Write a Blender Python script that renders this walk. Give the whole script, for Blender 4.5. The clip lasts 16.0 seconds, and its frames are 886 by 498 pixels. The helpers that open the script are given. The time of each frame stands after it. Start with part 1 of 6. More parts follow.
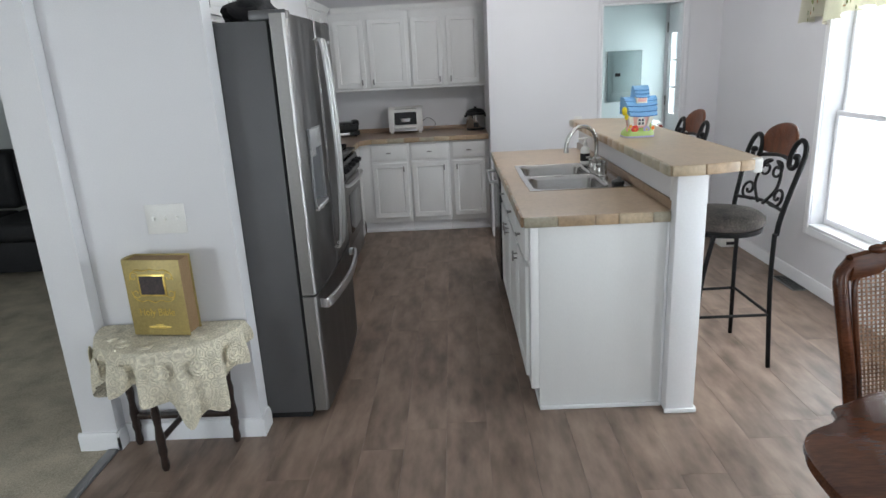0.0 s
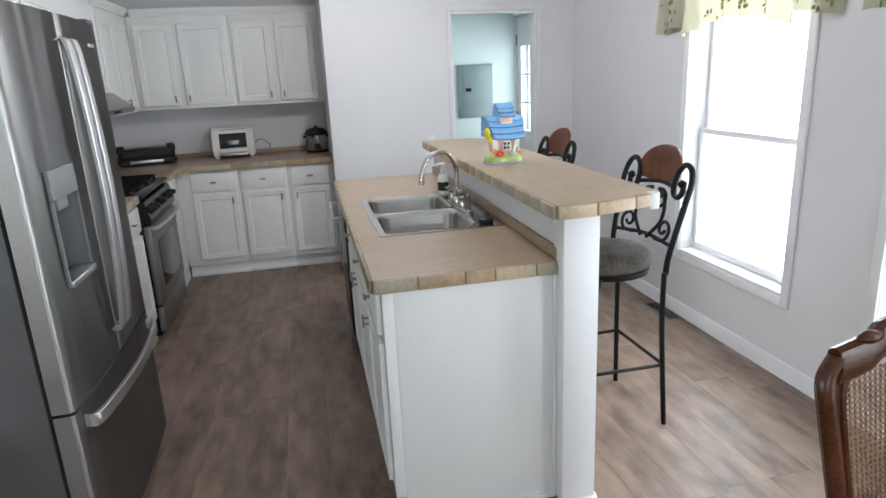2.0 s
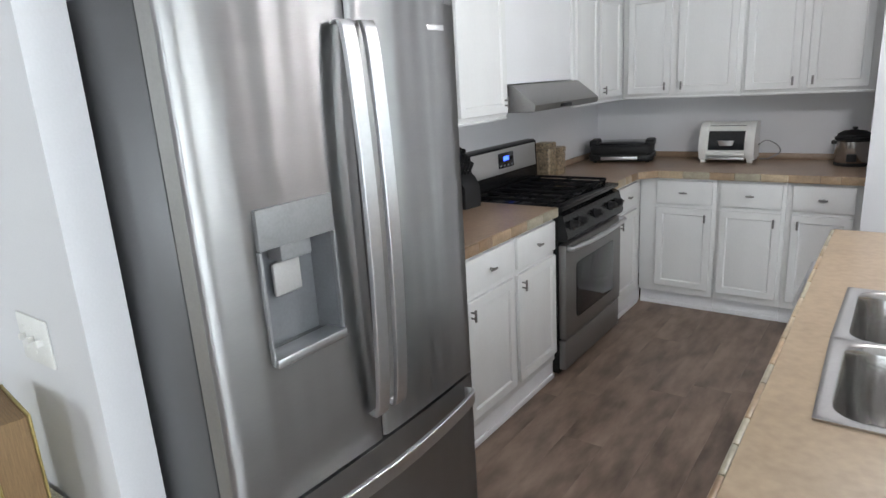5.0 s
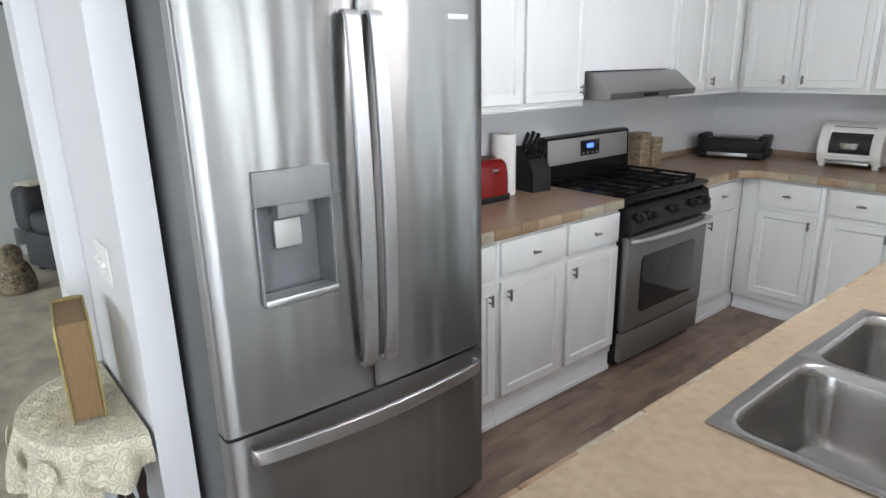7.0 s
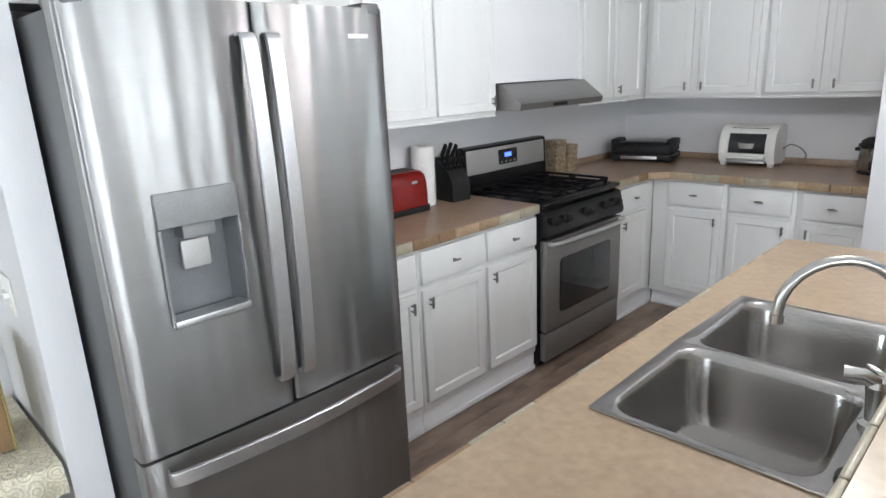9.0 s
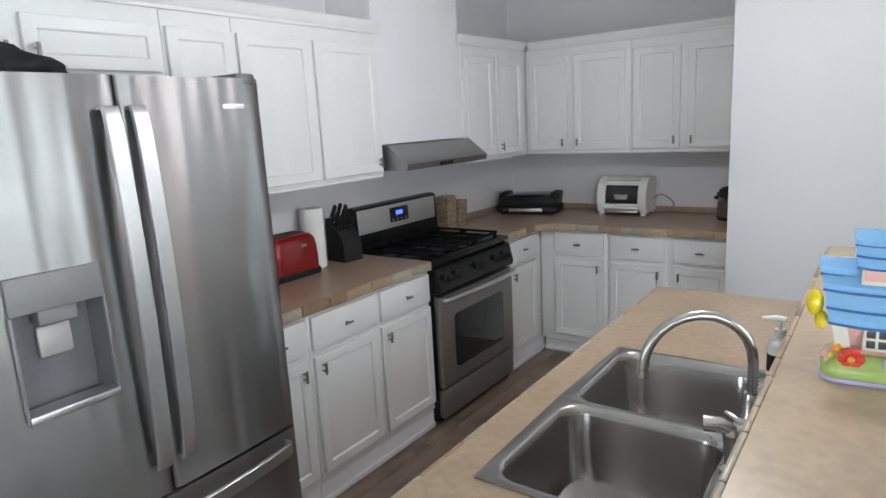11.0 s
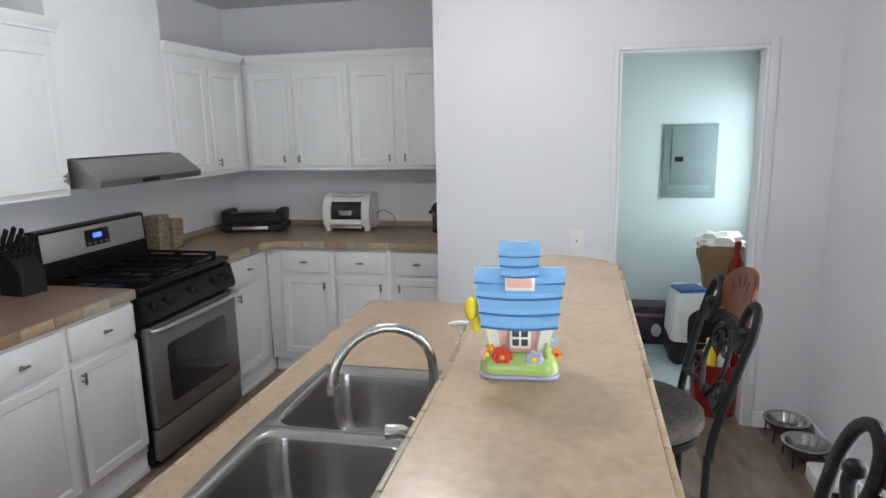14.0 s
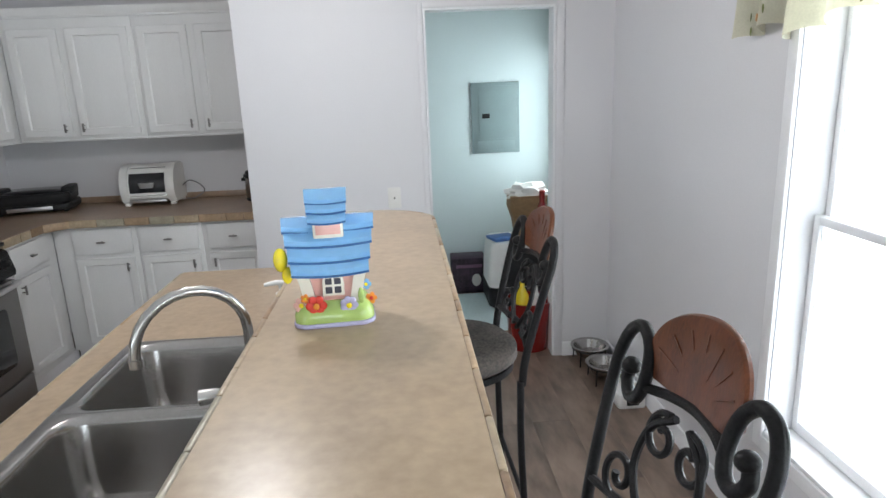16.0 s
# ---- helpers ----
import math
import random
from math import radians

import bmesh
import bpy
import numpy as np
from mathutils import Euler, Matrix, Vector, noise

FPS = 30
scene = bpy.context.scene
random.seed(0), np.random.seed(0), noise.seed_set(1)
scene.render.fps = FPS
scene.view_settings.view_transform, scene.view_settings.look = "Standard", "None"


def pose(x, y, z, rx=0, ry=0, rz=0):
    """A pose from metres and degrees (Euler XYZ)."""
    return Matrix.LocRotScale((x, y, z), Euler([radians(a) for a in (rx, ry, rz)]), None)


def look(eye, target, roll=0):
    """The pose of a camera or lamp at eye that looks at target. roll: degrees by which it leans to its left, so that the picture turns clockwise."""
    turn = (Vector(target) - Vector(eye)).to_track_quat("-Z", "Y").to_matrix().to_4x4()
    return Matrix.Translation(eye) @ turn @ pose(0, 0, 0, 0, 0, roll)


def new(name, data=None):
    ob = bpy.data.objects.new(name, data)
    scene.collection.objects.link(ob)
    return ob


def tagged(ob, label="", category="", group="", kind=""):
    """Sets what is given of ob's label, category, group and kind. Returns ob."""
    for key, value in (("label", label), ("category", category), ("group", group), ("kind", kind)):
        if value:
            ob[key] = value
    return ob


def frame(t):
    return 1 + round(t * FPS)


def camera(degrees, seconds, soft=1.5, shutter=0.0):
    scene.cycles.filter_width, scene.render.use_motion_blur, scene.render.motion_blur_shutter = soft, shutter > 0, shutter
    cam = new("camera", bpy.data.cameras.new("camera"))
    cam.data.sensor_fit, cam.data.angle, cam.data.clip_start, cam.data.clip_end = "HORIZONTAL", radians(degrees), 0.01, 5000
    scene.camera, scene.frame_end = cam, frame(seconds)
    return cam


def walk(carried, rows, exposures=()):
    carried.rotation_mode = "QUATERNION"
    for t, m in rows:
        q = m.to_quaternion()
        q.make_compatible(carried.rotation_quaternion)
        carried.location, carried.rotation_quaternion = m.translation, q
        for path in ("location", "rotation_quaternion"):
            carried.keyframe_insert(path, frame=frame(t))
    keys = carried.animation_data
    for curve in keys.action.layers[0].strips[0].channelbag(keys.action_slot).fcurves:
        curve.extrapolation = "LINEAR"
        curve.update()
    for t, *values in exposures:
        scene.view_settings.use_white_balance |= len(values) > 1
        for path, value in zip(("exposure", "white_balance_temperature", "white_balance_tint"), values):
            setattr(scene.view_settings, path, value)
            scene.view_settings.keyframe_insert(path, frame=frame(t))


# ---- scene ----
cam = camera(70.6, 16.0)

PATH = [
    (0, (-0.295, 0.103, 1.532), (-0.348, 2.022, 0.97), -3.0),
    (0.5, (-0.336, 0.238, 1.537), (-0.214, 2.16, 0.999), -3.3),
    (1, (-0.344, 0.372, 1.538), (-0.052, 2.275, 0.995), -3.2),
    (1.5, (-0.255, 0.569, 1.529), (0.084, 2.467, 0.996), -3.2),
    (2, (-0.183, 0.795, 1.52), (0.213, 2.679, 0.978), -2.7),
    (2.5, (-0.155, 1.06, 1.524), (0.376, 2.91, 0.978), -4.5),
    (3, (-0.073, 1.295, 1.515), (0.24, 3.19, 0.96), -4.8),
    (3.5, (-0.014, 1.501, 1.539), (-0.077, 3.428, 1.009), -4.0),
    (4, (-0.007, 1.693, 1.554), (-0.357, 3.59, 1.026), -5.2),
    (4.5, (0.094, 1.919, 1.55), (-0.664, 3.701, 1.05), -4.8),
    (5, (0.147, 1.992, 1.535), (-1.005, 3.542, 1.015), -3.5),
    (7.3, (0.577, 2.182, 1.547), (-0.912, 3.389, 0.976), -1.5),
    (7.5, (0.589, 2.178, 1.548), (-0.899, 3.384, 0.974), -2.0),
    (8, (0.614, 2.181, 1.541), (-0.869, 3.395, 0.971), -2.2),
    (8.5, (0.641, 2.189, 1.545), (-0.804, 3.454, 0.985), -2.7),
    (9, (0.656, 2.207, 1.554), (-0.71, 3.565, 1.016), -2.6),
    (9.2, (0.664, 2.209, 1.562), (-0.674, 3.603, 1.047), -2.7),
    (11.3, (0.708, 2.261, 1.598), (-0.414, 3.869, 1.202), -2.9),
    (11.5, (0.72, 2.269, 1.598), (-0.381, 3.892, 1.201), -2.7),
    (12, (0.738, 2.275, 1.599), (-0.267, 3.958, 1.201), -2.3),
    (12.5, (0.761, 2.279, 1.598), (-0.138, 4.022, 1.207), -1.8),
    (13, (0.779, 2.289, 1.6), (-0.006, 4.086, 1.211), -1.5),
    (13.5, (0.8, 2.293, 1.602), (0.177, 4.153, 1.211), -1.4),
    (14, (0.806, 2.319, 1.601), (0.379, 4.235, 1.219), -1.2),
    (14.5, (0.809, 2.327, 1.597), (0.542, 4.274, 1.225), -1.4),
    (15, (0.818, 2.323, 1.593), (0.714, 4.284, 1.218), -1.6),
    (15.5, (0.83, 2.314, 1.585), (0.839, 4.27, 1.166), -1.9),
    (16, (0.844, 2.313, 1.557), (0.957, 4.247, 1.06), -2.3),
]
walk(cam, [(t, look(eye, target, roll)) for t, eye, target, roll in PATH], [(0, -0.4), (1, -0.3), (3, -0.2), (4, -0.17), (5, 0.06), (8, 0.2), (9, 0.2), (11.5, -0.3), (13.5, -0.25), (16, -0.24)])

# ---- world, daylight and lamps ----
world = bpy.data.worlds.new("sky")
scene.world = world
world.use_nodes = True
wn = world.node_tree.nodes
sky = wn.new("ShaderNodeTexSky")
sky.sky_type, sky.sun_disc = "NISHITA", False
sky.sun_elevation, sky.sun_rotation = radians(48), radians(60)
world.node_tree.links.new(sky.outputs[0], wn["Background"].inputs[0])
wn["Background"].inputs[1].default_value = 0.10


def lamp(name, kind, m, watts, colour=(1, 1, 1), **more):
    data = bpy.data.lights.new(name, kind)
    data.energy, data.color = watts, colour
    if kind == "AREA":
        data.shape, data.size, data.size_y = "RECTANGLE", more["w"], more["h"]
    if kind == "SUN":
        data.angle = radians(more["angle"])
    if kind == "POINT":
        data.shadow_soft_size = more["r"]
    ob = new(name, data)
    ob.matrix_world = m
    return ob


lamp("sun", "SUN", look((8, 5, 9), (0, 0, 0)), 1.0, (1, 0.96, 0.9), angle=12)
WALL_E, WALL_W, WALL_N, JUT_Y = 1.99, -1.742, 6.60, 5.70
JUT_X, UT_N = 0.022, 7.15
CEIL = 2.46
DAY = (0.845, 0.935, 1.0)
# East windows; the one at y 0.6 is out of view.
for ly in (3.67, 2.27, 0.6):
    lamp("window_daylight", "AREA", look((WALL_E + 0.172, ly, 1.21), (0, ly, 1.21)), 44, DAY, w=1.0, h=1.7)
lamp("window_daylight", "AREA", look((WALL_E + 0.14, 6.78, 1.33), (0, 6.78, 1.33)), 15, (0.80, 0.95, 1.0), w=0.51, h=0.82)
# Two added fill lamps from the unseen south side, no known windows.
lamp("window_daylight", "AREA", look((0.6, -2.72, 1.30), (0.6, 0, 1.30)), 36, DAY, w=1.6, h=1.4)
lamp("window_daylight", "AREA", look((-4.2, -2.72, 1.30), (-4.2, 0, 1.30)), 110, DAY, w=1.6, h=1.4)
lamp("ceiling_bulb", "POINT", pose(0.31, 4.16, 2.10), 36, (0.98, 0.97, 1.0), r=0.08)

# ---- materials ----


def material(name, colour, rough=0.5, metal=0.0, vary=0.08, scale=8.0, grain=60.0, bump=0.05, stretch=(1, 1, 1), random=0.0, coat=0.0, rough_vary=0.08, dark=None):
    """A surface with a coarse and a fine variation of tone, uneven gloss and a fine relief."""
    mat = bpy.data.materials.new(name)
    mat.use_nodes = True
    nt = mat.node_tree
    n, link = nt.nodes, nt.links.new
    b = n["Principled BSDF"]
    co = n.new("ShaderNodeTexCoord")
    mp = n.new("ShaderNodeMapping")
    mp.inputs["Scale"].default_value = stretch
    link(co.outputs["Object"], mp.inputs["Vector"])
    vec = mp.outputs["Vector"]
    if random > 0:
        info = n.new("ShaderNodeObjectInfo")
        add = n.new("ShaderNodeVectorMath")
        add.operation = "MULTIPLY_ADD"
        link(info.outputs["Random"], add.inputs[0])
        add.inputs[1].default_value = (17.0, 31.0, 5.0)
        link(vec, add.inputs[2])
        vec = add.outputs[0]
    big, fine = n.new("ShaderNodeTexNoise"), n.new("ShaderNodeTexNoise")
    big.inputs["Scale"].default_value, big.inputs["Detail"].default_value = scale, 4
    fine.inputs["Scale"].default_value, fine.inputs["Detail"].default_value = grain, 6
    link(vec, big.inputs["Vector"])
    link(vec, fine.inputs["Vector"])
    both = n.new("ShaderNodeMath")
    both.operation = "ADD"
    link(big.outputs["Fac"], both.inputs[0])
    link(fine.outputs["Fac"], both.inputs[1])
    half = n.new("ShaderNodeMath")
    half.operation = "MULTIPLY"
    half.inputs[1].default_value = 0.5
    link(both.outputs[0], half.inputs[0])
    ramp = n.new("ShaderNodeValToRGB")
    lo = dark or tuple(c * (1 - vary * 2) for c in colour)
    hi = tuple(min(1, c * (1 + vary)) for c in colour)
    ramp.color_ramp.elements[0].position, ramp.color_ramp.elements[1].position = 0.34, 0.64
    ramp.color_ramp.elements[0].color, ramp.color_ramp.elements[1].color = (*lo, 1), (*hi, 1)
    link(half.outputs[0], ramp.inputs[0])
    col = ramp.outputs[0]
    if random > 0:
        hsv = n.new("ShaderNodeHueSaturation")
        mr = n.new("ShaderNodeMapRange")
        mr.inputs[3].default_value, mr.inputs[4].default_value = 1 - random, 1 + random
        link(info.outputs["Random"], mr.inputs[0])
        link(mr.outputs[0], hsv.inputs["Value"])
        link(col, hsv.inputs["Color"])
        col = hsv.outputs[0]
    link(col, b.inputs["Base Color"])
    rr = n.new("ShaderNodeMapRange")
    rr.inputs[3].default_value, rr.inputs[4].default_value = max(0.02, rough - rough_vary), min(1, rough + rough_vary)
    link(big.outputs["Fac"], rr.inputs[0])
    link(rr.outputs[0], b.inputs["Roughness"])
    b.inputs["Metallic"].default_value = metal
    b.inputs["Coat Weight"].default_value = coat
    if bump:
        bp = n.new("ShaderNodeBump")
        bp.inputs["Strength"].default_value, bp.inputs["Distance"].default_value = bump, 0.004
        link(fine.outputs["Fac"], bp.inputs["Height"])
        link(bp.outputs[0], b.inputs["Normal"])
    return mat


def glow(name, colour, strength):
    mat = bpy.data.materials.new(name)
    mat.use_nodes = True
    b = mat.node_tree.nodes["Principled BSDF"]
    b.inputs["Base Color"].default_value = (*colour, 1)
    b.inputs["Emission Color"].default_value = (*colour, 1)
    b.inputs["Emission Strength"].default_value = strength
    return mat


def glass(name, colour=(1, 1, 1), rough=0.0):
    mat = bpy.data.materials.new(name)
    mat.use_nodes = True
    b = mat.node_tree.nodes["Principled BSDF"]
    b.inputs["Base Color"].default_value = (*colour, 1)
    b.inputs["Transmission Weight"].default_value, b.inputs["Roughness"].default_value, b.inputs["IOR"].default_value = 1, rough, 1.45
    return mat


WALL = material("wall_paint", (0.72, 0.715, 0.73), 0.45, vary=0.02, scale=1.5, grain=180, bump=0.05)
UTIL = material("utility_wall_paint", (0.66, 0.74, 0.74), 0.5, vary=0.02, scale=1.5, grain=180, bump=0.05)
CEILING = material("ceiling_paint", (0.74, 0.74, 0.74), 0.9, vary=0.03, scale=2, grain=90, bump=0.4)
TRIM = material("trim_paint", (0.83, 0.83, 0.84), 0.35, vary=0.02, scale=3, grain=120, bump=0.03)
CAB = material("cabinet_paint", (0.80, 0.80, 0.79), 0.38, vary=0.02, scale=3, grain=90, bump=0.05, stretch=(3, 3, 0.6))
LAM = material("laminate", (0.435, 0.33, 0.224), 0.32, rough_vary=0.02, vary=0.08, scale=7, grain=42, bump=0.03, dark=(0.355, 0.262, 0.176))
# LAM darkened for shade under the wall cabinets; also the island's brown strip.
LAMB = material("brown_shaded_laminate", (0.36, 0.255, 0.178), 0.3, rough_vary=0.02, vary=0.08, scale=7, grain=42, bump=0.03, dark=(0.29, 0.20, 0.138))
EDGES = [
    material("edge_tan", (0.42, 0.30, 0.19), 0.35, vary=0.12, scale=14, grain=70, random=0.12),
    material("edge_sage", (0.40, 0.36, 0.27), 0.35, vary=0.12, scale=14, grain=70, random=0.12),
    material("edge_brown", (0.30, 0.195, 0.115), 0.35, vary=0.15, scale=14, grain=70, random=0.12),
    material("edge_sand", (0.47, 0.37, 0.25), 0.35, vary=0.12, scale=14, grain=70, random=0.12),
]
PLANK = material("vinyl_plank", (0.270, 0.196, 0.151), 0.40, vary=0.14, scale=1.0, grain=2.6, bump=0.04, stretch=(6.5, 2.1, 1), random=0.035, dark=(0.110, 0.074, 0.055))
PLANK.node_tree.nodes["Principled BSDF"].inputs["Specular IOR Level"].default_value = 0.42
JOINT = material("floor_joint", (0.15, 0.112, 0.09), 0.7)
CARPET = material("carpet_pile", (0.52, 0.46, 0.36), 0.95, vary=0.2, scale=6, grain=150, bump=1.0)
STEEL = material("brushed_steel", (0.378, 0.376, 0.374), 0.32, 1.0, vary=0.02, scale=2, grain=60, bump=0.03, stretch=(1, 1, 14), rough_vary=0.05)


def brush(mat, aniso, wave):
    """Brushed grain along the level: lights stretch upright, and the sheet is slightly wavy."""
    nt = mat.node_tree
    n, link = nt.nodes, nt.links.new
    b = n["Principled BSDF"]
    b.inputs["Specular Tint"].default_value = (0.35, 0.35, 0.35, 1)
    b.inputs["Anisotropic"].default_value, b.inputs["Anisotropic Rotation"].default_value = aniso, 0.25
    co, mp, no, bp = n.new("ShaderNodeTexCoord"), n.new("ShaderNodeMapping"), n.new("ShaderNodeTexNoise"), n.new("ShaderNodeBump")
    mp.inputs["Scale"].default_value = (9.5, 9.5, 0.5)
    no.inputs["Scale"].default_value, no.inputs["Detail"].default_value = 1.0, 1
    bp.inputs["Strength"].default_value, bp.inputs["Distance"].default_value = wave, 0.010
    link(co.outputs["Object"], mp.inputs["Vector"])
    link(mp.outputs["Vector"], no.inputs["Vector"])
    link(no.outputs["Fac"], bp.inputs["Height"])
    old = b.inputs["Normal"].links[0].from_node
    link(bp.outputs[0], old.inputs["Normal"])


brush(STEEL, 0.85, 1.0)
STEELH = material("brushed_steel_rail", (0.72, 0.72, 0.73), 0.34, 1.0, vary=0.03, scale=3, grain=80, bump=0.02)
SINK = material("sink_steel", (0.47, 0.457, 0.445), 0.185, 1.0, vary=0.05, scale=4, grain=140, bump=0.06, rough_vary=0.07)
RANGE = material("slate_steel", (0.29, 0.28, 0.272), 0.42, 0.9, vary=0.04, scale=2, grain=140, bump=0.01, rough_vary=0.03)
FASCIA = material("matt_steel_panel", (0.46, 0.45, 0.44), 0.5, 0.45, vary=0.03, scale=3, grain=140, bump=0.01)
# Grey plastic darkened to carry the shadow inside the dispenser recess.
RECESS = material("shaded_dispenser_plastic", (0.16, 0.165, 0.175), 0.35, vary=0.06, scale=12, grain=160, bump=0.05)
NICKEL = material("brushed_nickel", (0.55, 0.54, 0.52), 0.25, 1.0, vary=0.05, scale=8, grain=90, bump=0.02)
PEWTER = material("pewter", (0.30, 0.29, 0.28), 0.35, 0.9, vary=0.15, scale=60, grain=200, bump=0.1)
GREYSIDE = material("fridge_side_paint", (0.115, 0.115, 0.118), 0.38, 0.25, vary=0.05, scale=4, grain=300, bump=0.12)
BLACK = material("black_enamel", (0.012, 0.012, 0.013), 0.22, vary=0.2, scale=8, grain=120, bump=0.02)
IRONCAST = material("cast_iron", (0.010, 0.010, 0.011), 0.75, vary=0.25, scale=20, grain=260, bump=0.3)
RUBBER = material("black_plastic", (0.02, 0.02, 0.021), 0.5, vary=0.15, scale=12, grain=160, bump=0.1)
GREYPL = material("grey_plastic", (0.22, 0.22, 0.225), 0.4, vary=0.06, scale=12, grain=160, bump=0.05)
WHITEPL = material("white_plastic", (0.80, 0.79, 0.76), 0.35, vary=0.03, scale=12, grain=160, bump=0.03)
for dull, level in ((BLACK, 0.3), (IRONCAST, 0.12), (RUBBER, 0.25)):
    dull.node_tree.nodes["Principled BSDF"].inputs["Specular IOR Level"].default_value = level
HOOD = material("hood_steel", (0.36, 0.355, 0.35), 0.34, 1.0, vary=0.05, scale=4, grain=120, bump=0.03)
DARKGLASS = material("oven_glass", (0.02, 0.02, 0.022), 0.08, vary=0.1, scale=3, grain=50, bump=0.0, rough_vary=0.03)
CLEAR = glass("window_glass")
WROUGHT = material("wrought_iron", (0.009, 0.0085, 0.009), 0.42, 0.0, vary=0.3, scale=30, grain=180, bump=0.2)
WROUGHT.node_tree.nodes["Principled BSDF"].inputs["Specular IOR Level"].default_value = 0.2
CHERRY = material("cherry_wood", (0.088, 0.029, 0.0125), 0.24, vary=0.25, scale=3, grain=30, bump=0.06, stretch=(1, 6, 6))
CHERRY.node_tree.nodes["Principled BSDF"].inputs["Specular IOR Level"].default_value = 0.35
MEDAL = material("medallion_wood", (0.105, 0.030, 0.010), 0.36, vary=0.25, scale=6, grain=40, bump=0.1, stretch=(8, 2, 2))
MEDAL.node_tree.nodes["Principled BSDF"].inputs["Specular IOR Level"].default_value = 0.35
SUEDE = material("seat_suede", (0.072, 0.060, 0.052), 0.9, vary=0.5, scale=9, grain=120, bump=0.4)
CANE = material("woven_cane", (0.26, 0.145, 0.085), 0.6, vary=0.2, scale=20, grain=140, bump=0.2)
EBONY = material("dark_turned_wood", (0.028, 0.016, 0.012), 0.35, vary=0.3, scale=8, grain=60, bump=0.1)
LACE = material("crochet_cotton", (0.80, 0.74, 0.59), 0.95, vary=0.15, scale=30, grain=190, bump=1.0)
GOLD = material("gold_cover", (0.40, 0.31, 0.115), 0.42, 0.25, vary=0.12, scale=8, grain=90, bump=0.1)
GOLDL = material("gold_leaf", (0.75, 0.56, 0.16), 0.3, 0.6, vary=0.15, scale=40, grain=160, bump=0.2)
PAPER = material("page_edges", (0.28, 0.175, 0.085), 0.7, vary=0.15, scale=20, grain=200, bump=0.5, stretch=(1, 20, 1))
PICTURE = material("dark_picture", (0.05, 0.035, 0.035), 0.4, vary=0.7, scale=40, grain=120, dark=(0.01, 0.008, 0.012))


def laced(mat):
    """Round openwork motifs in the crochet: darker gaps between raised cord."""
    nt = mat.node_tree
    n, link = nt.nodes, nt.links.new
    b = n["Principled BSDF"]
    co, vo, wv, mx = n.new("ShaderNodeTexCoord"), n.new("ShaderNodeTexVoronoi"), n.new("ShaderNodeMath"), n.new("ShaderNodeMix")
    vo.inputs["Scale"].default_value = 26
    link(co.outputs["Object"], vo.inputs["Vector"])
    wv.operation = "PINGPONG"
    wv.inputs[1].default_value = 0.13
    link(vo.outputs["Distance"], wv.inputs[0])
    gap = n.new("ShaderNodeMapRange")
    gap.inputs[1].default_value, gap.inputs[2].default_value = 0.015, 0.07
    link(wv.outputs[0], gap.inputs[0])
    mx.data_type = "RGBA"
    mx.inputs[6].default_value = (0.60, 0.545, 0.42, 1)
    link(gap.outputs[0], mx.inputs[0])
    link(b.inputs["Base Color"].links[0].from_socket, mx.inputs[7])
    link(mx.outputs[2], b.inputs["Base Color"])
    bp = n.new("ShaderNodeBump")
    bp.inputs["Strength"].default_value, bp.inputs["Distance"].default_value = 0.5, 0.005
    link(gap.outputs[0], bp.inputs["Height"])
    link(b.inputs["Normal"].links[0].from_socket, bp.inputs["Normal"])
    link(bp.outputs[0], b.inputs["Normal"])


laced(LACE)
LIVWALL = material("living_wall_paint", (0.62, 0.64, 0.62), 0.5, vary=0.02, scale=1.5, grain=180, bump=0.05)

# ---- mesh helpers ----


def thing(name, x, y, z, label, category, group="", kind="", rz=0):
    ob = new(name)
    ob.matrix_world = pose(x, y, z, 0, 0, rz)
    ob.empty_display_size = 0.1
    return tagged(ob, label, category, group, kind)


def finish(name, bm, mat, smooth=True):
    me = bpy.data.meshes.new(name)
    bmesh.ops.recalc_face_normals(bm, faces=bm.faces[:])
    bm.to_mesh(me)
    bm.free()
    for m in mat if isinstance(mat, (list, tuple)) else (mat,):
        me.materials.append(m)
    if smooth:
        me.shade_smooth()
        me.set_sharp_from_angle(angle=radians(38))
    return me


def part(name, bm, mat, parent=None, label="", smooth=True):
    ob = new(name, finish(name, bm, mat, smooth))
    if parent:
        ob.parent = parent
    if label:
        ob["label"] = label
    return ob


def solid(name, bm, mat, label, category, group="", kind="", x=0, y=0, z=0, rz=0):
    """A thing that is one mesh."""
    ob = part(name, bm, mat)
    ob.matrix_world = pose(x, y, z, 0, 0, rz)
    return tagged(ob, label, category, group, kind)


def box(x0, x1, y0, y1, z0, z1, bev=0.0, bm=None, seg=2):
    bm = bm or bmesh.new()
    m = Matrix.Translation(((x0 + x1) / 2, (y0 + y1) / 2, (z0 + z1) / 2)) @ Matrix.Diagonal((x1 - x0, y1 - y0, z1 - z0, 1))
    vs = bmesh.ops.create_cube(bm, size=1, matrix=m)["verts"]
    if bev:
        es = list({e for v in vs for e in v.link_edges})
        bmesh.ops.bevel(bm, geom=es, offset=bev, segments=seg, affect="EDGES", profile=0.5)
    return bm


def rod(p, q, r, bm=None, n=12, r2=None):
    bm = bm or bmesh.new()
    p, q = Vector(p), Vector(q)
    m = Matrix.Translation((p + q) / 2) @ (q - p).to_track_quat("Z", "Y").to_matrix().to_4x4()
    bmesh.ops.create_cone(bm, cap_ends=True, segments=n, radius1=r, radius2=r if r2 is None else r2, depth=(q - p).length, matrix=m)
    return bm


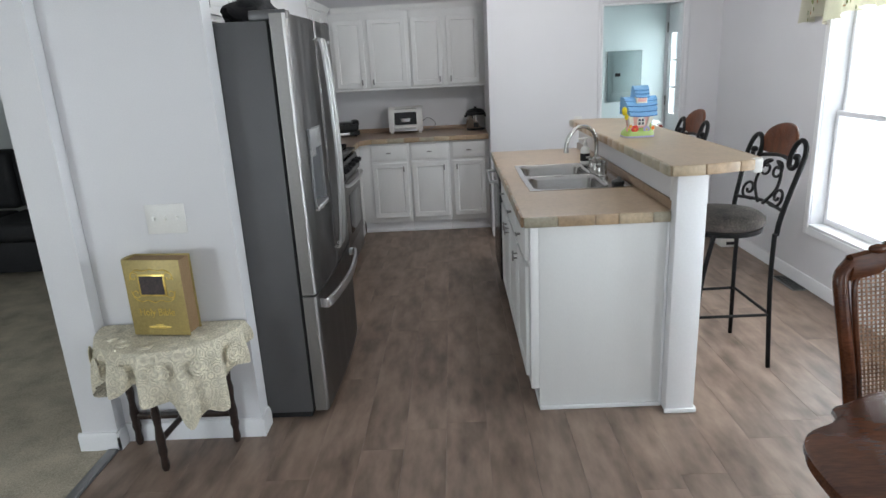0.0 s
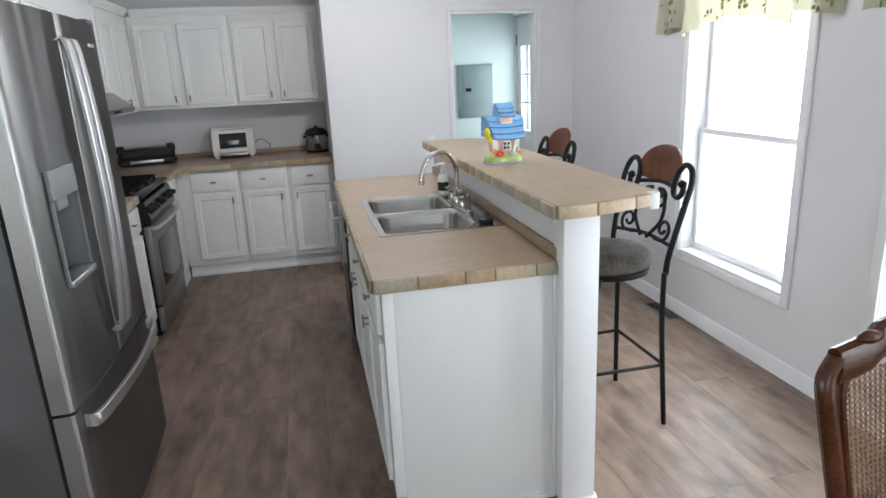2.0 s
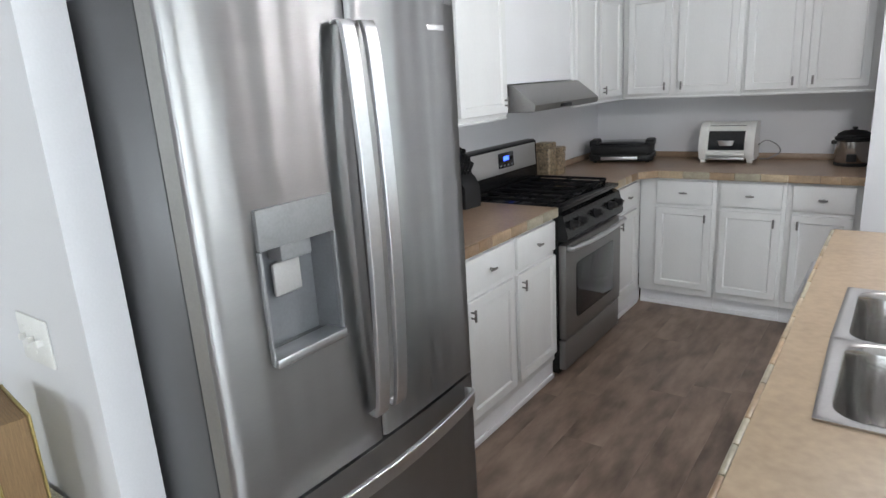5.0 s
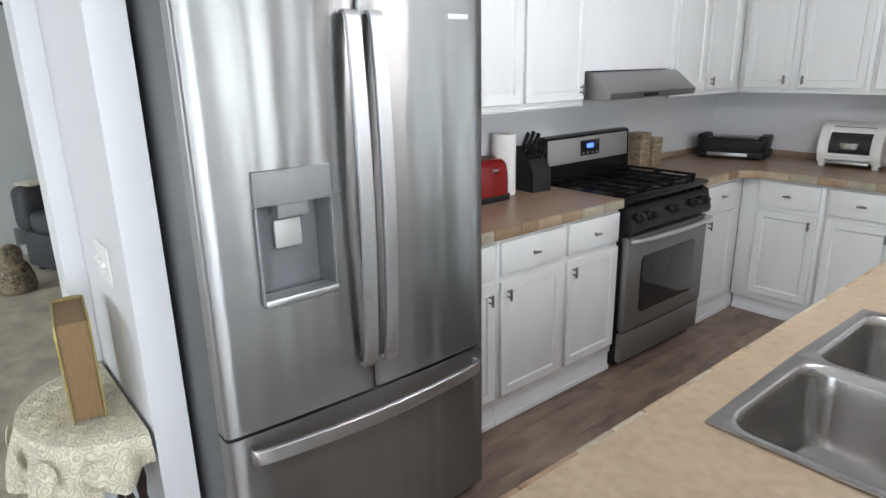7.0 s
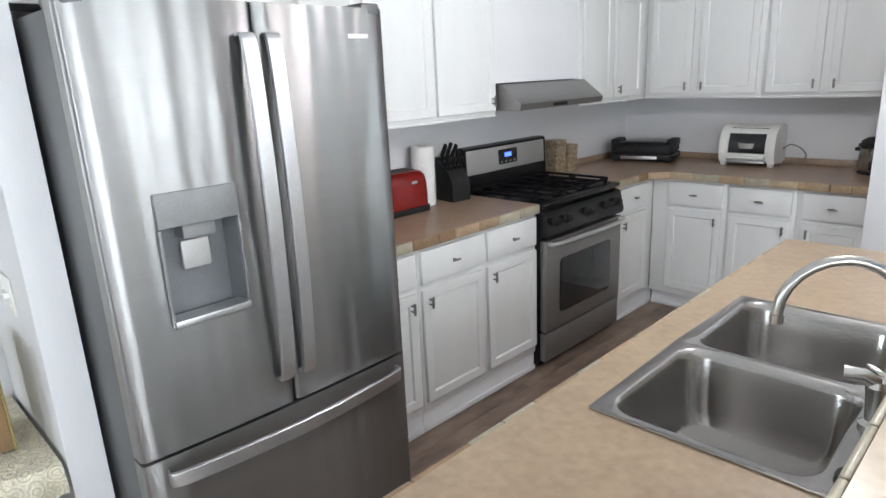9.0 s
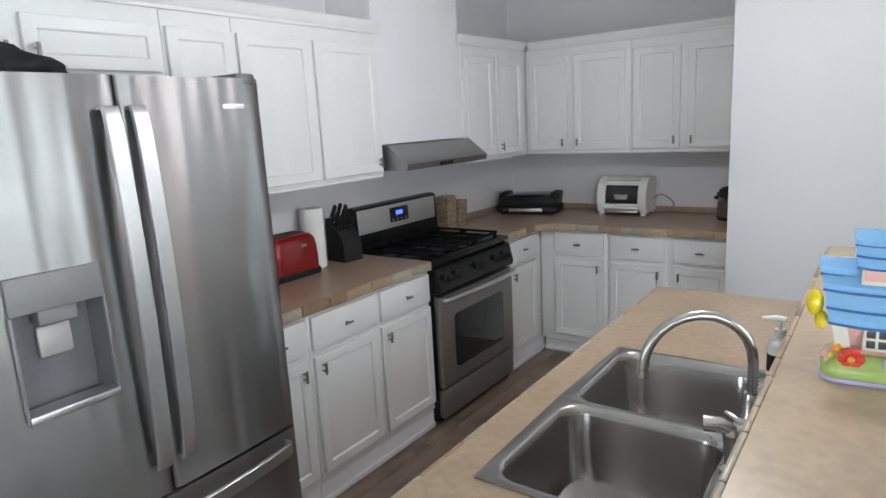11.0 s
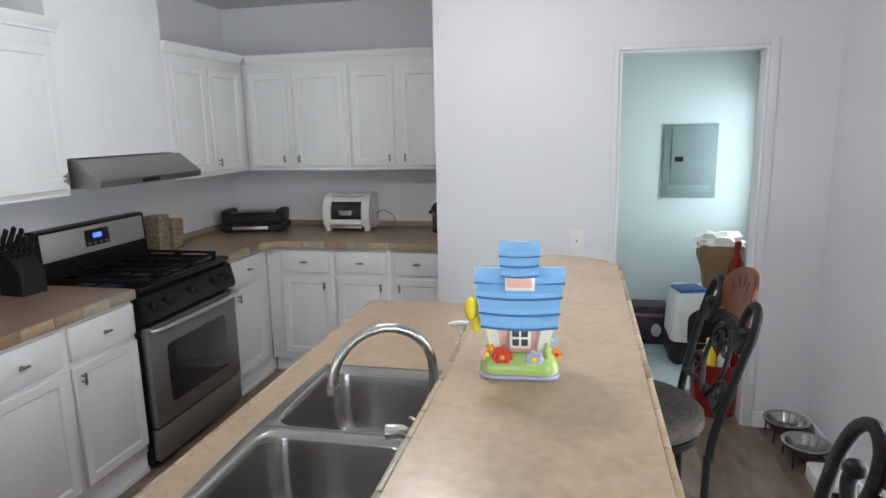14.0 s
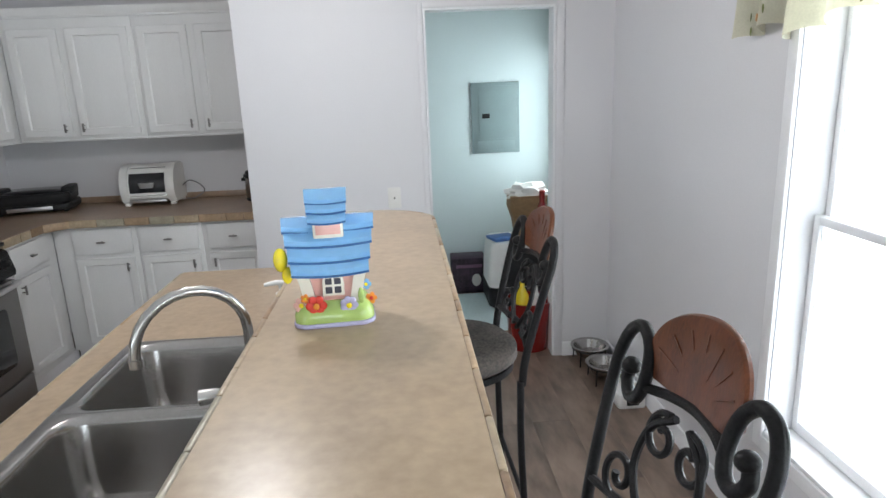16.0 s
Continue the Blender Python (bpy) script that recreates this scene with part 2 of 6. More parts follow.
def ball(c, r, bm=None, sc=(1, 1, 1), u=16, v=10):
    bm = bm or bmesh.new()
    bmesh.ops.create_uvsphere(bm, u_segments=u, v_segments=v, radius=r, matrix=Matrix.Translation(c) @ Matrix.Diagonal((*sc, 1)))
    return bm


def loft(loops, bm=None, closed=True, cap0=True, cap1=True):
    bm = bm or bmesh.new()
    rings = [[bm.verts.new(p) for p in lp] for lp in loops]
    n = len(rings[0])
    for a, b in zip(rings, rings[1:]):
        for i in range(n if closed else n - 1):
            j = (i + 1) % n
            bm.faces.new((a[i], a[j], b[j], b[i]))
    if closed and cap0:
        bm.faces.new(rings[0])
    if closed and cap1:
        bm.faces.new(rings[-1])
    return bm


def lathe(profile, x=0, y=0, n=24, bm=None):
    return loft([[(x + r * math.cos(2 * math.pi * i / n), y + r * math.sin(2 * math.pi * i / n), z) for i in range(n)] for r, z in profile], bm)


def tube(pts, r, bm=None, n=8, flat=None):
    """A round bar along points; flat = (across, thick) makes it a strap."""
    bm = bm or bmesh.new()
    pts = [Vector(p) for p in pts]
    loops, up = [], None
    for i, p in enumerate(pts):
        d = (pts[min(i + 1, len(pts) - 1)] - pts[max(i - 1, 0)]).normalized()
        if up is None:
            up = d.orthogonal().normalized()
        up = (up - d * up.dot(d)).normalized()
        side = d.cross(up)
        rr = r[i] if isinstance(r, (list, tuple)) else r
        loops.append([p + up * (rr * math.cos(2 * math.pi * k / n)) + side * (rr * math.sin(2 * math.pi * k / n)) for k in range(n)])
    return loft(loops, bm)


def smooth_path(pts, k=6):
    """A Catmull-Rom line through the points."""
    pts = [Vector(p) for p in pts]
    ext = [pts[0] * 2 - pts[1]] + pts + [pts[-1] * 2 - pts[-2]]
    out = []
    for a, b, c, d in zip(ext, ext[1:], ext[2:], ext[3:]):
        for i in range(k):
            t = i / k
            out.append(0.5 * ((2 * b) + (c - a) * t + (2 * a - 5 * b + 4 * c - d) * t * t + (3 * b - a - 3 * c + d) * t ** 3))
    return out + [pts[-1]]


def prism(pts, z0, z1, bev=0.0, bm=None):
    """An upright slab on a plan outline."""
    bm = bm or bmesh.new()
    lo = [bm.verts.new((x, y, z0)) for x, y in pts]
    hi = [bm.verts.new((x, y, z1)) for x, y in pts]
    n = len(pts)
    fs = [bm.faces.new(lo[::-1]), bm.faces.new(hi)]
    for i in range(n):
        fs.append(bm.faces.new((lo[i], lo[(i + 1) % n], hi[(i + 1) % n], hi[i])))
    if bev:
        bmesh.ops.recalc_face_normals(bm, faces=fs)
        es = [e for f in fs[:2] for e in f.edges]
        bmesh.ops.bevel(bm, geom=list(set(es)), offset=bev, segments=2, affect="EDGES", profile=0.5)
    return bm


def rounded(x0, x1, y0, y1, r, k=5):
    out = []
    for cx, cy, a in ((x1 - r, y1 - r, 0), (x0 + r, y1 - r, 90), (x0 + r, y0 + r, 180), (x1 - r, y0 + r, 270)):
        out += [(cx + r * math.cos(radians(a + 90 * i / k)), cy + r * math.sin(radians(a + 90 * i / k))) for i in range(k + 1)]
    return out


def profile_bar(pts, x0, x1, axis="x", bm=None):
    """A moulding: the outline pts (out, up) drawn along x, or along y with out towards +x."""
    if axis == "x":
        return loft([[(x, p, q) for p, q in pts] for x in (x0, x1)], bm)
    return loft([[(p, y, q) for p, q in pts] for y in (x0, x1)], bm)


# ---- walls, floors, ceiling ----


def structure(name, bm, mat, label, category):
    return solid(name, bm, mat, label, category, kind="structure")


def wall_with_holes(axis, at, thick, a0, a1, z0, z1, holes):
    """A wall along x or y from a0 to a1 with openings (b0, b1, c0, c1)."""
    bm = bmesh.new()
    cuts = sorted({a0, a1, *[h[0] for h in holes], *[h[1] for h in holes]})
    zs = sorted({z0, z1, *[h[2] for h in holes], *[h[3] for h in holes]})

    def filled(i, j):
        if not (0 <= i < len(cuts) - 1 and 0 <= j < len(zs) - 1):
            return False
        a, z = (cuts[i] + cuts[i + 1]) / 2, (zs[j] + zs[j + 1]) / 2
        return not any(h[0] < a < h[1] and h[2] < z < h[3] for h in holes)

    def P(a, d, z):
        return (a, at + d, z) if axis == "x" else (at + d, a, z)

    def quad(*ps):
        bm.faces.new([bm.verts.new(p) for p in ps])

    for i in range(len(cuts) - 1):
        for j in range(len(zs) - 1):
            if not filled(i, j):
                continue
            a, b, c, d = cuts[i], cuts[i + 1], zs[j], zs[j + 1]
            for t in (0, thick):
                quad(P(a, t, c), P(b, t, c), P(b, t, d), P(a, t, d))
            if not filled(i - 1, j):
                quad(P(a, 0, c), P(a, thick, c), P(a, thick, d), P(a, 0, d))
            if not filled(i + 1, j):
                quad(P(b, 0, c), P(b, thick, c), P(b, thick, d), P(b, 0, d))
            if not filled(i, j - 1):
                quad(P(a, 0, c), P(b, 0, c), P(b, thick, c), P(a, thick, c))
            if not filled(i, j + 1):
                quad(P(a, 0, d), P(b, 0, d), P(b, thick, d), P(a, thick, d))
    bmesh.ops.remove_doubles(bm, verts=bm.verts[:], dist=1e-4)
    return bm


WIN = [(3.225, 4.092, 0.405, 2.02), (1.825, 2.715, 0.405, 2.02), (0.15, 1.05, 0.41, 2.02)]
structure("wall_east", wall_with_holes("y", WALL_E, 0.16, -2.6, UT_N + 0.12, 0, CEIL, WIN + [(6.42, 7.14, 0, 2.03)]), WALL, "light grey painted exterior wall with windows", "wall")
structure("wall_jut", wall_with_holes("x", JUT_Y, 0.11, JUT_X, WALL_E, 0, CEIL, [(0.985, 1.675, 0, 1.957)]), WALL, "light grey painted wall beside the utility doorway", "wall")
structure("wall_jut_side", box(JUT_X, JUT_X + 0.11, JUT_Y + 0.11, UT_N, 0, CEIL), WALL, "light grey painted end wall of the cabinet run", "wall")
structure("wall_north", box(WALL_W - 0.12, JUT_X, WALL_N, WALL_N + 0.12, 0, CEIL), WALL, "light grey painted wall behind the worktop", "wall")
structure("wall_utility", box(JUT_X, WALL_E, UT_N, UT_N + 0.12, 0, CEIL), UTIL, "pale painted utility room wall", "wall")
structure("wall_west", box(WALL_W - 0.12, WALL_W, 2.628, WALL_N, 0, CEIL), WALL, "light grey painted wall behind the range", "wall")
structure("wall_switch", box(-1.808, -1.20, 2.528, 2.626, 0, CEIL), WALL, "light grey painted partition beside the refrigerator", "wall")
structure("wall_post", box(-1.965, -1.81, 2.462, 2.627, 0, CEIL), WALL, "white painted wall end at the living room opening", "wall")
# Unseen wall; its two openings are made for the added fill lamps.
structure("wall_south", wall_with_holes("x", -2.6, -0.12, -6.0, WALL_E + 0.16, 0, CEIL, [(-0.2, 1.4, 0.6, 2.0), (-5.0, -3.4, 0.6, 2.0)]), WALL, "light painted wall closing the rooms", "wall")
structure("wall_living", box(-6.0, -5.88, -2.6, WALL_N + 0.12, 0, CEIL), LIVWALL, "pale green-grey painted living room wall", "wall")
structure("wall_living_north", box(-5.88, WALL_W - 0.122, WALL_N, WALL_N + 0.12, 0, CEIL), LIVWALL, "pale painted living room wall", "wall")
structure("ceiling", box(-6.0, WALL_E + 0.16, -2.72, UT_N + 0.12, CEIL, CEIL + 0.1), CEILING, "flat white textured ceiling", "ceiling")
EDGE_X = -1.835
floor = structure("floor", box(EDGE_X, WALL_E + 0.16, -2.72, UT_N + 0.12, -0.10, -0.005), JOINT, "grey-brown wood-look vinyl plank floor", "floor")


def carpet():
    bm = bmesh.new()
    bmesh.ops.create_grid(bm, x_segments=120, y_segments=160, size=0.5, matrix=Matrix.Translation(((EDGE_X - 6.0) / 2, 1.99, 0.006)) @ Matrix.Diagonal((EDGE_X + 6.0, 9.4, 1, 1)))
    for v in bm.verts:
        v.co.z += 0.012 * noise.noise(v.co * 3.1) + 0.006 * noise.noise(v.co * 9.0)
    return bm


structure("carpet", carpet(), CARPET, "beige plush carpet with trodden pile", "carpet")
structure("floor_strip", box(EDGE_X - 0.02, EDGE_X + 0.022, -2.5, 2.446, -0.004, 0.012, 0.004), GREYPL, "narrow grey transition strip between carpet and planks", "floor trim")
structure("ground", box(-40, 60, -40, 60, -0.6, -0.5), material("outdoor_ground", (0.30, 0.30, 0.24), 0.9, vary=0.3, scale=0.6, grain=14, bump=0.4), "pale dry grassy ground outdoors", "ground")

BASE = [(0, 0), (0.014, 0), (0.014, 0.062), (0.008, 0.082), (0, 0.085)]


def baseboard(x0, y0, x1, y1):
    """A skirting that stands to the left of the line from the first to the second point."""
    d = Vector((x1 - x0, y1 - y0, 0))
    ob = structure("baseboard", loft([[(s, p, q) for p, q in BASE] for s in (0, d.length)]), TRIM, "white painted baseboard", "baseboard")
    ob.matrix_world = pose(x0, y0, 0, 0, 0, math.degrees(math.atan2(d.y, d.x)))


baseboard(WALL_E, 0.0, WALL_E, JUT_Y - 0.016)
baseboard(WALL_E - 0.016, JUT_Y, 1.72, JUT_Y)
baseboard(0.95, JUT_Y, JUT_X, JUT_Y)
baseboard(-1.185, 2.528, -1.808, 2.528)
baseboard(-1.20, 2.626, -1.20, 2.514)
baseboard(-1.796, 2.462, -1.98, 2.462)
baseboard(-1.81, 2.513, -1.81, 2.448)
baseboard(-5.88, 6.5, -5.88, -2.5)


def window(n, y0, y1, z0, z1):
    w = thing("window_%d" % n, WALL_E, (y0 + y1) / 2, z0, "white vinyl single-hung window with bright daylight", "window", kind="structure")
    h, b = (y1 - y0) / 2, z1 - z0
    c = 0.048
    for nm, args in (("casing", (-0.016, -0.002, -h - c, -h, -c, b + c)), ("casing", (-0.016, -0.002, h, h + c, -c, b + c)), ("casing", (-0.016, -0.002, -h, h, b, b + c)), ("casing", (-0.016, -0.002, -h, h, -c, 0))):
        part(nm, box(*args, 0.004), TRIM, w)
    part("window_sill", box(-0.010, 0.12, -h + 0.001, h - 0.001, 0.0, 0.018, 0.004), TRIM, w)
    f = 0.028
    mid = b * 0.445
    for z_lo, z_hi, d in ((0.02, mid + 0.02, 0.085), (mid - 0.02, b - 0.002, 0.118)):
        s = part("sash", box(d, d + 0.03, -h + 0.002, -h + f, z_lo, z_hi, 0.004), TRIM, w)
        part("stile", box(d, d + 0.03, h - f, h - 0.002, z_lo, z_hi, 0.004), TRIM, s)
        part("rail", box(d, d + 0.03, -h + f, h - f, z_lo, z_lo + f + 0.01, 0.004), TRIM, s)
        part("rail", box(d, d + 0.03, -h + f, h - f, z_hi - f, z_hi, 0.004), TRIM, s)
        pane = part("pane", box(d + 0.012, d + 0.017, -h + f, h - f, z_lo + f + 0.01, z_hi - f), CLEAR, s)
        pane.visible_shadow = False


for i, (y0, y1, z0, z1) in enumerate(WIN):
    window(i + 1, y0, y1, z0, z1)


def doorway_casing():
    w = thing("door_casing", 0.985, JUT_Y, 0, "white painted casing round the utility doorway", "door frame", kind="structure")
    for nm, a in (("jamb_casing", (-0.030, -0.002, -0.010, -0.002, 0, 1.989)), ("jamb_casing", (0.692, 0.735, -0.010, -0.002, 0, 1.989)), ("head_casing", (-0.002, 0.692, -0.010, -0.002, 1.959, 1.989))):
        part(nm, box(*a, 0.004), WALL, w)
    part("jamb", box(0.001, 0.012, 0, 0.11, 0, 1.945), TRIM, w)
    part("jamb", box(0.678, 0.689, 0, 0.11, 0, 1.945), TRIM, w)
    part("head", box(0.001, 0.689, 0, 0.11, 1.945, 1.956), TRIM, w)


doorway_casing()


def exterior_door():
    d = thing("door_1", WALL_E + 0.03, 6.78, 0, "white exterior door with a nine-lite window", "door", kind="structure")
    part("leaf", wall_with_holes("y", 0, 0.045, -0.355, 0.355, 0.01, 2.02, [(-0.255, 0.255, 0.92, 1.74)]), TRIM, d)
    for y in (-0.085, 0.085):
        part("muntin", box(0.012, 0.032, y - 0.009, y + 0.009, 0.92, 1.74, 0.003), TRIM, d)
    for z in (1.193, 1.467):
        part("muntin", box(0.010, 0.034, -0.255, 0.255, z - 0.009, z + 0.009, 0.003), TRIM, d)
    p = part("pane", box(0.02, 0.025, -0.255, 0.255, 0.92, 1.74), CLEAR, d)
    p.visible_shadow = False
    part("casing", box(-0.045, -0.032, -0.415, -0.36, 0, 2.09, 0.003), TRIM, d)
    part("casing", box(-0.045, -0.032, -0.36, 0.355, 2.032, 2.09, 0.003), TRIM, d)
    for z in (0.25, 1.05, 1.80):
        part("hinge", rod((-0.012, 0.348, z - 0.05), (-0.012, 0.348, z + 0.05), 0.008), PEWTER, d)


exterior_door()

# ---- cabinets ----


def panel_door(w, h, rail=0.055, t=0.018):
    """A framed door with a recessed panel; its front at y = -t, lower left corner at the origin."""
    bm = box(0, w, -t, 0, 0, h, 0.003, seg=1)
    front = min(bm.faces, key=lambda f: (f.calc_center_median().y, -f.calc_area()))
    bmesh.ops.inset_region(bm, faces=[front], thickness=rail, depth=0)
    bmesh.ops.inset_region(bm, faces=[front], thickness=0.008, depth=-0.009)
    bmesh.ops.inset_region(bm, faces=[front], thickness=0.014, depth=0.003)
    return bm


def pull(bm=None, vertical=True):
    bm = bm or bmesh.new()
    if vertical:
        box(-0.006, 0.006, -0.026, -0.018, -0.026, 0.026, 0.003, bm)
        rod((0, 0, 0.012), (0, -0.02, 0.012), 0.004, bm, 8)
        rod((0, 0, -0.012), (0, -0.02, -0.012), 0.004, bm, 8)
    else:
        box(-0.024, 0.024, -0.024, -0.016, -0.005, 0.005, 0.003, bm)
        rod((0, 0, 0), (0, -0.018, 0), 0.006, bm, 8)
    return bm


PULL_V = finish("handle", pull(), PEWTER)
PULL_H = finish("handle", pull(vertical=False), PEWTER)


def handle(parent, x, y, z, vertical=True):
    ob = new("handle", PULL_V if vertical else PULL_H)
    ob.parent, ob.location = parent, (x, y, z)
    ob["label"] = "small pewter pull"
    return ob


def at(ob, x, y, z):
    ob.location = (x, y, z)
    return ob


def base_cabinet(x, y, rz, w, fronts, depth=0.56, kick=0.045, top=0.862, label="white painted base cabinet with drawer and panel door"):
    """fronts: (x0, x1, pull side, has drawer) across the width; the front plane is y = 0."""
    c = thing("base_cabinet", x, y, 0, label, "cabinet", "base cabinets", rz=rz)
    part("body", box(0, w, 0, depth, 0.105, top, 0.002), CAB, c)
    if top < 0.8:
        part("face_frame", box(0, w, 0, 0.02, top + 0.0005, 0.862), CAB, c)
    part("toe_kick", box(0, w, kick, kick + 0.015, 0.0, 0.104), TRIM, c)
    part("kick_moulding", box(0, w, kick - 0.011, kick - 0.0005, 0.0, 0.028, 0.004), TRIM, c)
    for a, b, side, drawer in fronts:
        top = 0.675 if drawer else 0.845
        d = at(part("door", panel_door(b - a, top - 0.15), CAB, c), a, -0.001, 0.15)
        handle(d, 0.035 if side < 0 else b - a - 0.035, -0.018, top - 0.15 - 0.055)
        if drawer:
            f = at(part("drawer_front", box(0, b - a, -0.018, 0, 0, 0.145, 0.005), CAB, c), a, -0.001, 0.70)
            handle(f, (b - a) / 2, -0.018, 0.0725, False)
    return c


def upper_cabinet(x, y, rz, w, doors, z0, z1, depth=0.33):
    c = thing("wall_cabinet", x, y, z0, "white painted wall cabinet with panel doors", "cabinet", "wall cabinets", rz=rz)
    h = z1 - z0
    part("body", box(0, w, 0, depth, 0, h, 0.002), CAB, c)
    part("light_rail", box(0, w, -0.004, 0.018, -0.012, -0.0005, 0.003), CAB, c)
    for a, b, side in doors:
        d = at(part("door", panel_door(b - a, h - 0.075), CAB, c), a, -0.001, 0.018)
        handle(d, 0.03 if side < 0 else b - a - 0.03, -0.018, 0.048)
    return c


BX, BY = -1.1945, 5.98
# range side, towards the refrigerator
base_cabinet(BX, 3.566, 90, 0.317, [(0.02, 0.297, 1, True)], kick=0.012)
base_cabinet(BX, 3.885, 90, 0.824, [(0.0145, 0.3995, -1, True), (0.4375, 0.8145, -1, True)], kick=0.012)
base_cabinet(BX, 5.477, 90, 0.501, [(0.06, 0.40, -1, True)], kick=0.012)
# back wall
first = base_cabinet(BX + 0.002, BY, 0, 0.465, [(0.1075, 0.4435, 1, True)], 0.61)
base_cabinet(BX + 0.469, BY, 0, 0.374, [(0.0195, 0.3555, 1, True)], 0.61)
base_cabinet(BX + 0.845, BY, 0, 0.368, [(0.031, 0.333, -1, True)], 0.61)

part("kick_return", box(-0.030, -0.0145, -0.002, 0.06, 0, 0.104), TRIM, first)

UX, UY, U0, U1 = -1.428, 6.270, 1.347, 2.035
upper_cabinet(UX, 3.566, 90, 0.294, [(0.01, 0.284, 1)], U0, U1)
upper_cabinet(UX, 3.862, 90, 0.833, [(0.012, 0.387, -1), (0.413, 0.82, 1)], U0, U1)
upper_cabinet(UX, 5.461, 90, 0.808, [(0.03, 0.345, -1), (0.385, 0.72, -1)], U0, U1)
upper_cabinet(UX + 0.002, UY, 0, 0.736, [(0.036, 0.315, 1), (0.360, 0.711, -1)], U0, U1)
upper_cabinet(UX + 0.740, UY, 0, 0.709, [(0.023, 0.313, 1), (0.355, 0.658, -1)], U0, U1)
upper_cabinet(UX, 2.64, 90, 0.924, [(0.02, 0.45, 1), (0.475, 0.905, -1)], 1.80, U1)
CROWN = [(0, 0), (-0.012, 0), (-0.012, 0.012), (-0.034, 0.04), (-0.036, 0.055), (0, 0.055)]


def crown(x, y, rz, length):
    solid("crown_moulding", loft([[(s, p, q) for p, q in CROWN] for s in (0, length)]), CAB, "white painted crown moulding on the wall cabinets", "moulding", "crown mouldings", "structure", x, y, U1 + 0.001, rz)


crown(UX, 2.64, 90, 2.085)
crown(UX, 5.430, 90, 0.804)
crown(UX + 0.037, UY, 0, 1.408)
solid("chimney_boxing", box(WALL_W + 0.001, UX - 0.012, 4.697, 5.459, 1.497, CEIL - 0.002), TRIM, "white boxed-in duct above the range hood", "duct box", kind="structure")


# ---- worktops ----


def edge_tiles(parent, runs, z0, z1, seed):
    """Short tile-like strips along a worktop's edge, each with its own tone; runs of (x0, y0, x1, y1), outward to the right of the line."""
    rnd = random.Random(seed)
    for x0, y0, x1, y1 in runs:
        d = Vector((x1 - x0, y1 - y0, 0))
        ang, length, s = math.atan2(d.y, d.x), d.length, 0.0
        while s < length - 0.01:
            w = min(rnd.choice((0.10, 0.14, 0.155, 0.155)), length - s)
            if length - s - w < 0.03:
                w = length - s
            k = rnd.random()
            m = EDGES[0] if k < 0.3 else EDGES[1] if k < 0.55 else EDGES[2] if k < 0.72 else EDGES[3]
            ob = part("edge_tile", box(s + 0.0008, s + w - 0.0008, -0.013, 0, z0, z1, 0.005), m, parent)
            ob.matrix_local = pose(x0, y0, 0, 0, 0, math.degrees(ang))
            s += w


def worktop(name, outline, z0, z1, mat, label, hole=None):
    w = thing(name, 0, 0, z0, label, "worktop")
    if hole:
        (x0, y0), (x1, y1) = outline[0], outline[2]
        a, b, c, d = hole
        bm = bmesh.new()
        o = [(x0, y0), (x1, y0), (x1, y1), (x0, y1)]
        i = [(a, c), (b, c), (b, d), (a, d)]
        vs = {}
        for tag, ring in (("o", o), ("i", i)):
            for zi, z in enumerate((0, z1 - z0)):
                vs[tag, zi] = [bm.verts.new((*p, z)) for p in ring]
        for k in range(4):
            j = (k + 1) % 4
            for zi in (0, 1):
                bm.faces.new((vs["o", zi][k], vs["o", zi][j], vs["i", zi][j], vs["i", zi][k]))
            for tag in "oi":
                bm.faces.new((vs[tag, 0][k], vs[tag, 0][j], vs[tag, 1][j], vs[tag, 1][k]))
    else:
        bm = prism(outline, 0, z1 - z0)
    part("slab", bm, mat, w, smooth=False)
    return w


CT0, CT1 = 0.863, 0.908
CF = BX + 0.018
w1 = worktop("worktop", [(WALL_W, 3.566), (CF, 3.566), (CF, 4.712), (WALL_W, 4.712)], CT0, CT1, LAMB, "speckled laminate worktop, browned for shade, with tile-look edge")
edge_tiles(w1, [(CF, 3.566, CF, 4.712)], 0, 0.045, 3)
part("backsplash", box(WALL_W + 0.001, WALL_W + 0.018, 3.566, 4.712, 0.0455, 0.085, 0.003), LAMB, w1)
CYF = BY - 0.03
w2 = worktop("worktop", [(WALL_W, 5.478), (CF, 5.478), (CF, CYF - 0.10), (CF + 0.10, CYF), (JUT_X - 0.002, CYF), (JUT_X - 0.002, WALL_N), (WALL_W, WALL_N)], CT0, CT1, LAMB, "speckled laminate corner worktop, browned for shade, with tile-look edge")
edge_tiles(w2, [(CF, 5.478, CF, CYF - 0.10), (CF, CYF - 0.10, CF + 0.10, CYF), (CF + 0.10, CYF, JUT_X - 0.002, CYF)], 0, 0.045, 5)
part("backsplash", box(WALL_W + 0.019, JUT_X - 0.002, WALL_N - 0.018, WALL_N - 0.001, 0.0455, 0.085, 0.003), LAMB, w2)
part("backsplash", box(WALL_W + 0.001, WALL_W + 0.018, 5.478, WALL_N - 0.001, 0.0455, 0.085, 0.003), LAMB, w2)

# ---- island ----
IY0, IY1 = 2.655, 4.683
IX0, IX1 = 0.005, 0.600
SKX = (0.061, 0.585, 3.165, 3.985)


